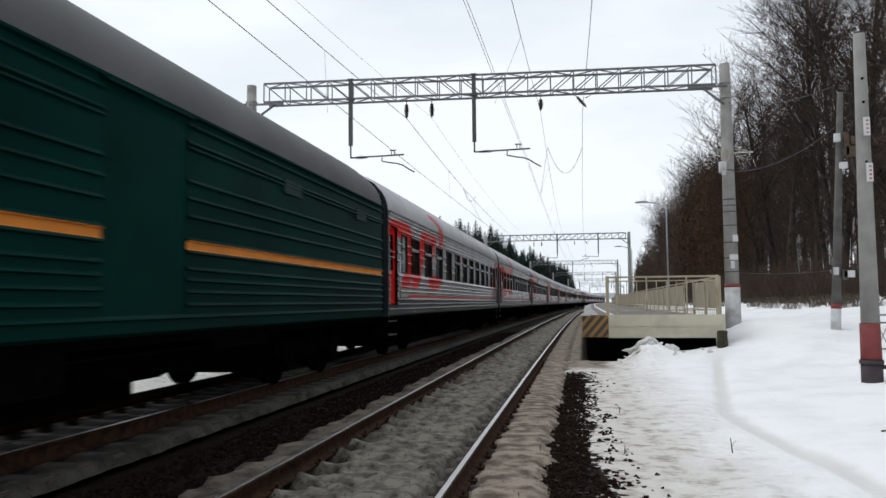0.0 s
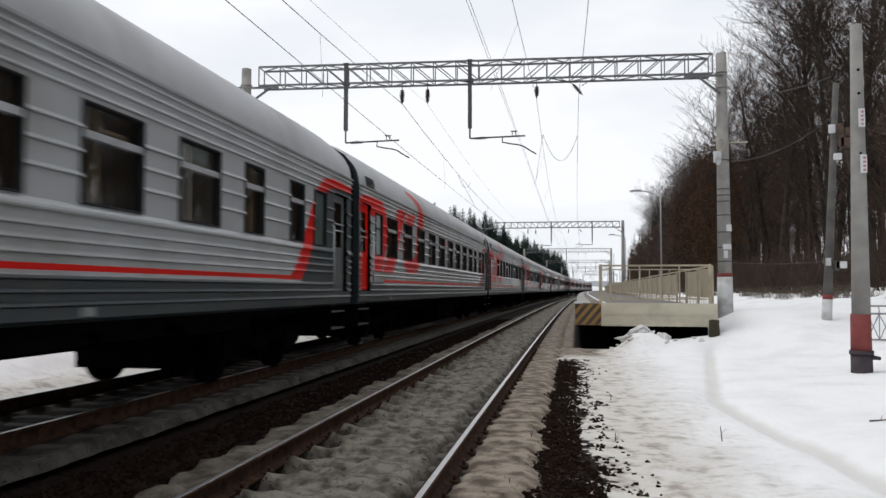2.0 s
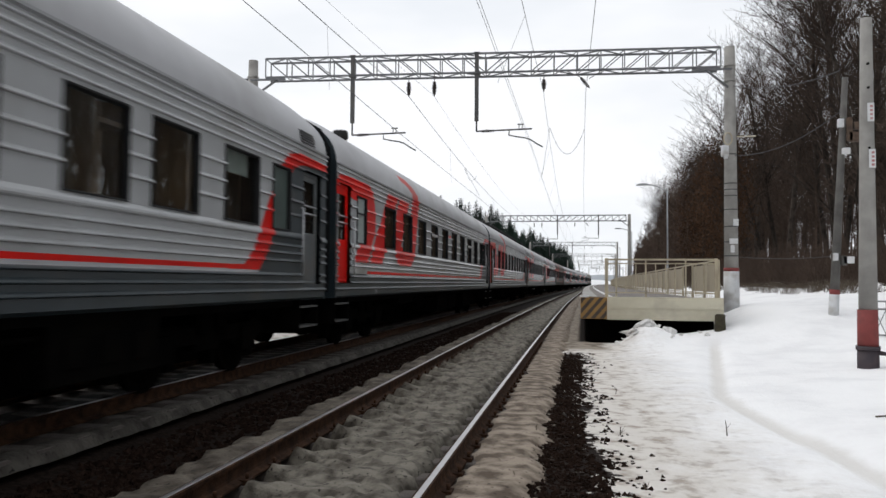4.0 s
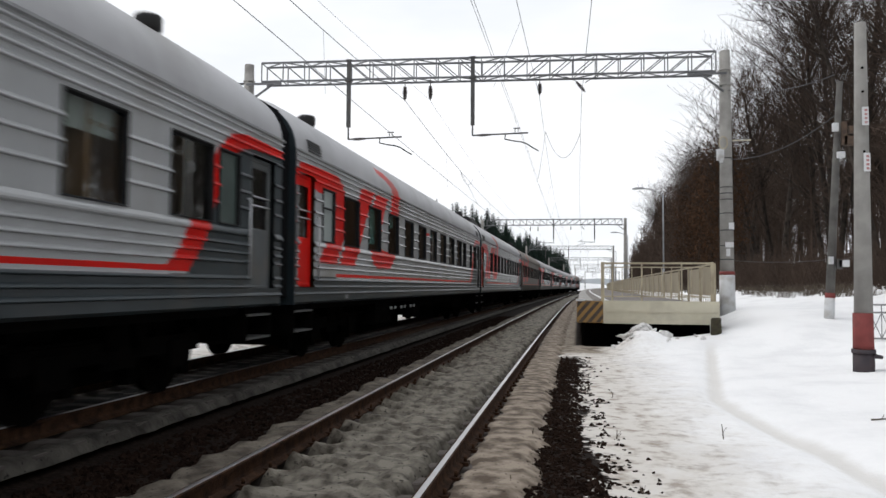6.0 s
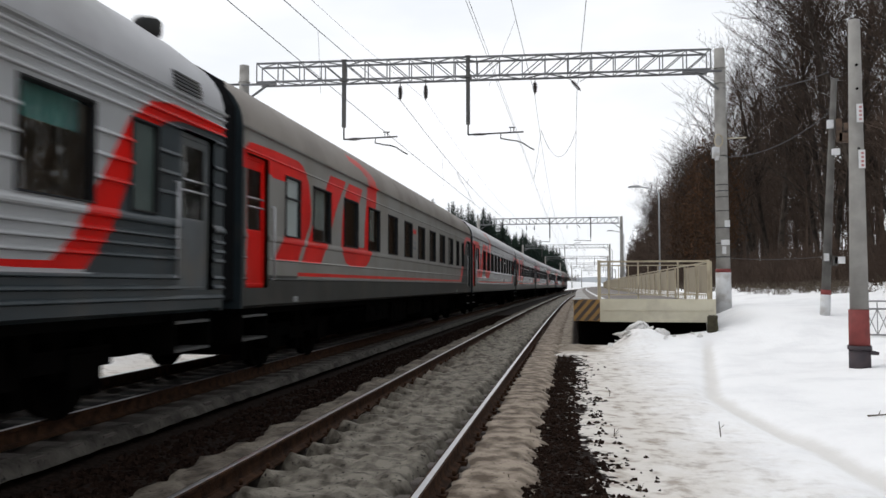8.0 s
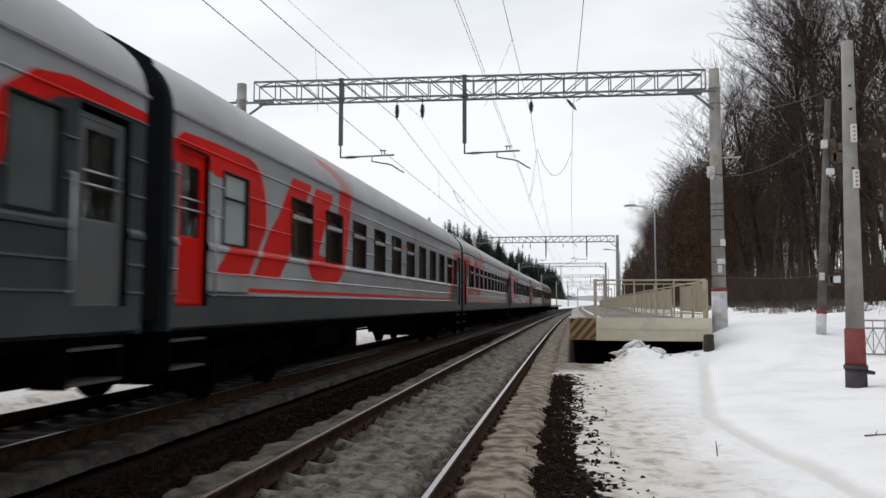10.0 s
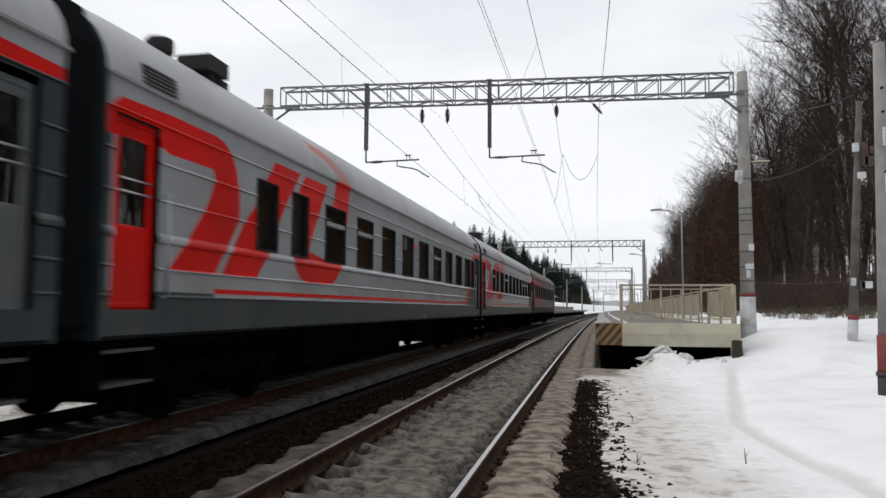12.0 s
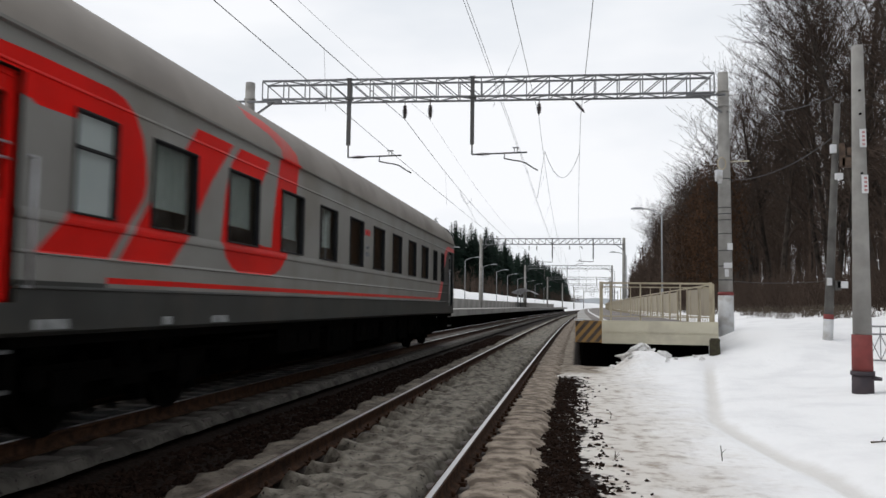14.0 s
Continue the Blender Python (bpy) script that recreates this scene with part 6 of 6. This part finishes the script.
def bare_tree(seed, height, spread, levels=3, twigs=(3, 2)):
    wood, fine = branch_tree(seed, height, spread, levels, twigs)
    g = thing("bare_tree", "tall leafless dark tree at the edge of the wood", "tree", group="bare trees on the bank")
    part("trunk", sticks("trunk", wood, 6, M_BARK), None, g, "dark bark trunk and limbs")
    part("crown", sticks("crown", fine, 3, M_TWIG, 0.009), None, g, "bare twigs")
    return g


BARE = [bare_tree(21 + i, h, s) for i, (h, s) in enumerate(((17.5, 0.75), (16, 0.9), (18.5, 0.65), (14.5, 0.95), (17.5, 0.8)))]
rnd_wood = random.Random(77)
spots = []
for _ in range(4000):
    y = -70 + 290 * rnd_wood.random() ** 1.15
    u = 14.2 + 0.022 * max(0.0, y - 40) + 18 * rnd_wood.random() ** 1.5
    if y < 34 and u < 13 + min(34 - y, 8) * 0.6:
        continue
    if all((u - a) ** 2 + (y - b) ** 2 > 2.3 ** 2 for a, b in spots):
        spots.append((u, y))
    if len(spots) >= 180:
        break
for i, (u, y) in enumerate(spots):
    x = u + bend(y)
    m = pose(x, y, ground_z(x, y), 0, 0, rnd_wood.uniform(0, 360))
    if i < len(BARE):
        BARE[i].matrix_basis = m
    else:
        copy_thing(BARE[i % len(BARE)], m)


def build_far_woods():
    """The depth of the bare wood: many thin stems and twigs."""
    rnd = random.Random(5)
    segs = []
    for _ in range(1250):
        y = -70 + 470 * rnd.random() ** 1.2
        u = rnd.uniform(17, 44) if rnd.random() < 0.75 else rnd.uniform(13.5, 20) + 0.03 * max(0, y - 40)
        if y < 32:
            u += min(32 - y, 8) * 0.7
        x = u + bend(y)
        z = ground_z(x, y)
        h = rnd.uniform(8, 13.2)
        p = Vector((x, y, z - 0.3))
        lean = Vector((rnd.gauss(0, 0.04), rnd.gauss(0, 0.04), 1)).normalized()
        segs.append((p, p + lean * h * 0.6, rnd.uniform(0.07, 0.16), 0.06))
        segs.append((p + lean * h * 0.6, p + lean * h, 0.06, 0.015))
        for _ in range(26):
            o = p + lean * h * rnd.uniform(0.42, 1.0)
            a = rnd.uniform(0, 6.28)
            d = Vector((math.cos(a), math.sin(a), rnd.uniform(0.2, 1.4))).normalized()
            q = o + d * rnd.uniform(0.8, 3.0)
            segs.append((o, q, 0.028, 0.012))
            for _ in range(3):
                w = o.lerp(q, rnd.uniform(0.3, 1))
                a = rnd.uniform(0, 6.28)
                segs.append((w, w + Vector((math.cos(a), math.sin(a), rnd.uniform(0.1, 1.2))).normalized() * rnd.uniform(0.4, 1.3), 0.016, 0.010))
    for _ in range(900):
        y = 85 + 430 * rnd.random()
        x = rnd.uniform(10.9, 17.5) + bend(y)
        h = rnd.uniform(8.5, 14.5)
        p = Vector((x, y, ground_z(x, y) - 0.3))
        segs.append((p, p + Vector((rnd.gauss(0, 0.3), 0, h)), 0.13, 0.03))
        for _ in range(34):
            o = p + Vector((0, 0, h * rnd.uniform(0.08, 0.97)))
            a = rnd.uniform(0, 6.28)
            q = o + Vector((math.cos(a), math.sin(a), rnd.uniform(0.0, 1.3))).normalized() * rnd.uniform(0.8, 2.4) * (1.25 - 0.6 * (o.z - p.z) / h)
            segs.append((o, q, 0.06, 0.03))
    tagged(new("bare_wood", sticks("bare_wood", segs, 3, M_TWIG)), "dense leafless wood behind the first trees", "wood", kind="stuff")


def build_undergrowth():
    rnd = random.Random(9)
    segs = []
    for _ in range(2600):
        y = 22 + 200 * rnd.random() ** 1.6
        u = 9.6 + 14 * rnd.random() ** 1.6
        if y < 34:
            u += min(34 - y, 10) * 0.45
        x = u + bend(y)
        p = Vector((x, y, ground_z(x, y) - 0.1))
        for _ in range(7):
            a = rnd.uniform(0, 6.28)
            d = Vector((math.cos(a) * 0.5, math.sin(a) * 0.5, 1)).normalized()
            q = p + d * rnd.uniform(0.6, 2.6)
            segs.append((p, q, 0.014, 0.008))
            for _ in range(2):
                w = p.lerp(q, rnd.uniform(0.3, 1))
                a = rnd.uniform(0, 6.28)
                segs.append((w, w + Vector((math.cos(a), math.sin(a), rnd.uniform(0.1, 1))).normalized() * rnd.uniform(0.2, 0.8), 0.010, 0.007))
    tagged(new("undergrowth", sticks("undergrowth", segs, 3, M_TWIG)), "tangled leafless shrubs along the foot of the wood", "shrubs", kind="stuff")


def build_dry_grass():
    """Bent dry stalks that stand out of the snow along the foot of the wood."""
    rnd = random.Random(19)
    segs = []
    for _ in range(900):
        y = 21 + 60 * rnd.random() ** 1.5
        u = 7.6 + 4.2 * rnd.random() + (0.25 * (30 - y) if y < 30 else 0)
        x = u + bend(y)
        o = Vector((x, y, ground_z(x, y) - 0.04))
        if noise.noise((x * 0.5, y * 0.4, 30.0)) < 0.0:
            continue
        for _ in range(10):
            p = o + Vector((rnd.gauss(0, 0.12), rnd.gauss(0, 0.12), 0))
            a = rnd.uniform(0, 6.28)
            q = p + Vector((math.cos(a) * 0.16, math.sin(a) * 0.16, rnd.uniform(0.12, 0.42)))
            segs.append((p, q, 0.007, 0.005))
            segs.append((q, q + Vector((math.cos(a) * 0.15, math.sin(a) * 0.15, rnd.uniform(-0.08, 0.08))), 0.005, 0.003))
    tagged(new("dry_grass", sticks("dry_grass", segs, 3, M_DRYTWIG)), "dry brown grass stalks poking through the snow", "grass", kind="stuff")


build_far_woods()
build_undergrowth()
build_dry_grass()


def leaf_cloud(name, seed, centre, size, count, material, leaf):
    rnd = random.Random(seed)
    verts, faces = [], []
    for _ in range(count):
        while True:
            v = Vector((rnd.uniform(-1, 1), rnd.uniform(-1, 1), rnd.uniform(-1, 1)))
            if v.length < 1:
                break
        v = Vector((v.x * size[0], v.y * size[1], v.z * size[2]))
        v *= 1 + 0.35 * noise.noise(v * 0.9)
        r = Euler((rnd.uniform(0, 6), rnd.uniform(0, 6), rnd.uniform(0, 6))).to_matrix()
        o = len(verts)
        for c in ((-1, -0.5, 0), (1, -0.4, 0.2), (0.9, 0.6, 0), (-0.8, 0.5, 0.2)):
            verts.append(tuple(Vector(centre) + v + r @ (Vector(c) * leaf * rnd.uniform(0.6, 1.3))))
        faces.append((o, o + 1, o + 2, o + 3))
    me = bpy.data.meshes.new(name)
    me.from_pydata(verts, [], faces)
    me.materials.append(material)
    return me


def build_brown_trees():
    wood, fine = branch_tree(99, 13.0, 0.9, 2, (3, 2))
    g = thing("withered_tree", "young tree still holding brown withered leaves", "tree", group="withered trees")
    part("trunk", sticks("trunk", wood + fine, 5, M_BARK, 0.012), None, g)
    part("crown", leaf_cloud("crown", 3, (0, 0, 7.0), (2.5, 2.5, 5.8), 4200, M_BROWNLEAF, 0.085), None, g, "brown withered leaves")
    places = [(11.2, 64), (11.9, 73), (12.1, 83), (12.6, 94)]
    for i, (u, y) in enumerate(places):
        x = u + bend(y)
        m = pose(x, y, ground_z(x, y), 0, 0, 70 * i)
        if i == 0:
            g.matrix_basis = m
        else:
            copy_thing(g, m)


build_brown_trees()


def spruce(seed, height):
    rnd = random.Random(seed)
    g = thing("spruce", "dark green spruce in the far wood", "tree", group="spruces along the far side")
    bm = bmesh.new()
    tube(bm, (0, 0, -0.5), (0, 0, height), 0.018 * height, 0.02, sides=6)
    part("trunk", bm, M_BARK, g)
    verts, faces = [], []
    z = height * 0.12
    while z < height * 0.99:
        t = (z / height)
        reach = height * 0.19 * (1 - t) ** 0.75 + 0.30
        n = max(5, round(11 * (1 - t) + 4))
        for i in range(n):
            a = 2 * math.pi * (i + rnd.random()) / n
            l = reach * rnd.uniform(0.65, 1.15)
            d = Vector((math.cos(a), math.sin(a), 0))
            s = Vector((-d.y, d.x, 0))
            for k in range(3):
                f0, f1 = k / 3, (k + 1) / 3
                w = l * (0.36 - 0.07 * k)
                o = len(verts)
                sag0, sag1 = -0.35 * l * f0 ** 1.3, -0.35 * l * f1 ** 1.3
                p0 = d * l * f0 + Vector((0, 0, z + sag0))
                p1 = d * l * f1 + Vector((0, 0, z + sag1))
                verts += [tuple(p0 - s * w + Vector((0, 0, -0.22 * l * rnd.random()))), tuple(p0 + Vector((0, 0, 0.05))), tuple(p0 + s * w + Vector((0, 0, -0.22 * l * rnd.random()))), tuple(p1)]
                faces += [(o, o + 1, o + 3), (o + 1, o + 2, o + 3)]
        z += height * 0.016 + 0.06
    me = bpy.data.meshes.new("crown")
    me.from_pydata(verts, [], faces)
    me.materials.append(M_NEEDLE)
    part("crown", me, None, g, "drooping dark needle boughs")
    return g


SPRUCES = [spruce(40 + i, h) for i, h in enumerate((17.5, 15.5, 18.5, 14))]
rnd_spruce = random.Random(31)
for i in range(190):
    y = 170 + 260 * (i / 190) ** 1.1 + rnd_spruce.uniform(-4, 4)
    x = -26 + bend(y) - 12 * rnd_spruce.random() ** 1.5 - 9 * (1 - smooth(165, 205, y))
    m = pose(x, y, ground_z(x, y) - 0.2, 0, 0, rnd_spruce.uniform(0, 360))
    if i < 4:
        SPRUCES[i].matrix_basis = m
    else:
        copy_thing(SPRUCES[rnd_spruce.randrange(4)], m)


def build_spruce_wood():
    """The depth of the spruce wood, too dense to tell its trees apart."""
    rnd = random.Random(63)
    verts, faces = [], []
    for n in range(420):
        y = 150 + 310 * (n / 420) ** 1.1 + rnd.uniform(-6, 6)
        x0 = -28 + bend(y) - 22 * rnd.random() ** 1.4 - 9 * (1 - smooth(165, 205, y))
        z0 = ground_z(x0, y)
        h = rnd.uniform(12.5, 16.5)
        z = h * 0.05
        while z < h:
            reach = h * 0.27 * (1 - z / h) ** 0.75 + 0.2
            a0 = rnd.uniform(0, 6.28)
            for i in range(7):
                a = a0 + 2 * math.pi * i / 7
                l = reach * rnd.uniform(0.7, 1.2)
                o = len(verts)
                for da, f, dz in ((-0.5, 0.35, 0.1), (0.5, 0.35, 0.1), (0.28, 0.95, -0.35 * l), (-0.28, 1.0, -0.42 * l), (0.0, 0.0, 0.3)):
                    verts.append((x0 + l * f * math.cos(a + da), y + l * f * math.sin(a + da), z0 + z + dz))
                faces += [(o + 4, o, o + 1), (o, o + 3, o + 2, o + 1)]
            z += h * 0.05 + 0.12
    me = bpy.data.meshes.new("spruce_wood")
    me.from_pydata(verts, [], faces)
    me.materials.append(M_NEEDLE)
    tagged(new("spruce_wood", me), "dense dark spruce wood behind the far platform", "wood", kind="stuff")


build_spruce_wood()


def build_bare_row():
    """Bare birches and shrubs in front of the spruces on the far side."""
    rnd = random.Random(15)
    segs = []
    for _ in range(420):
        y = 90 + 380 * rnd.random()
        x = -19 - 10 * rnd.random() + bend(y)
        h = rnd.uniform(2.0, 5.0)
        p = Vector((x, y, ground_z(x, y) - 0.2))
        segs.append((p, p + Vector((rnd.gauss(0, 0.3), 0, h)), 0.06, 0.02))
        for _ in range(14):
            o = p + Vector((0, 0, h * rnd.uniform(0.2, 1)))
            a = rnd.uniform(0, 6.28)
            segs.append((o, o + Vector((math.cos(a), math.sin(a), 1)).normalized() * rnd.uniform(0.5, 1.5), 0.03, 0.012))
    tagged(new("undergrowth", sticks("undergrowth", segs, 3, M_TWIG)), "bare brown shrubs before the far spruces", "shrubs", kind="stuff")


build_bare_row()


def build_far_ridge():
    """Low wooded haze where the line vanishes."""
    bm = bmesh.new()
    rnd = random.Random(2)
    prev = None
    for i in range(161):
        x = -420 + i * 7.5
        h = 9 + 4 * noise.noise((x * 0.02, 0, 0)) + rnd.uniform(0, 3.0)
        if -90 < x - 60 < 110:
            h = h * 0.35 - 3
        cur = [bm.verts.new((x, 760, 0)), bm.verts.new((x, 760, 8 + h)), bm.verts.new((x, 790, 8 + h * 0.7)), bm.verts.new((x, 790, 0))]
        if prev:
            for k in range(3):
                bm.faces.new((prev[k], prev[k + 1], cur[k + 1], cur[k]))
        prev = cur
    single("backdrop", bm, M_RIDGE, "hazy grey wood on the horizon", "woods", kind="structure")


M_RIDGE = mat("hazy_wood", (0.46, 0.48, 0.50), 1.0, second=(0.38, 0.40, 0.42), scale=0.05, spec=0.0)
build_far_ridge()

motions()
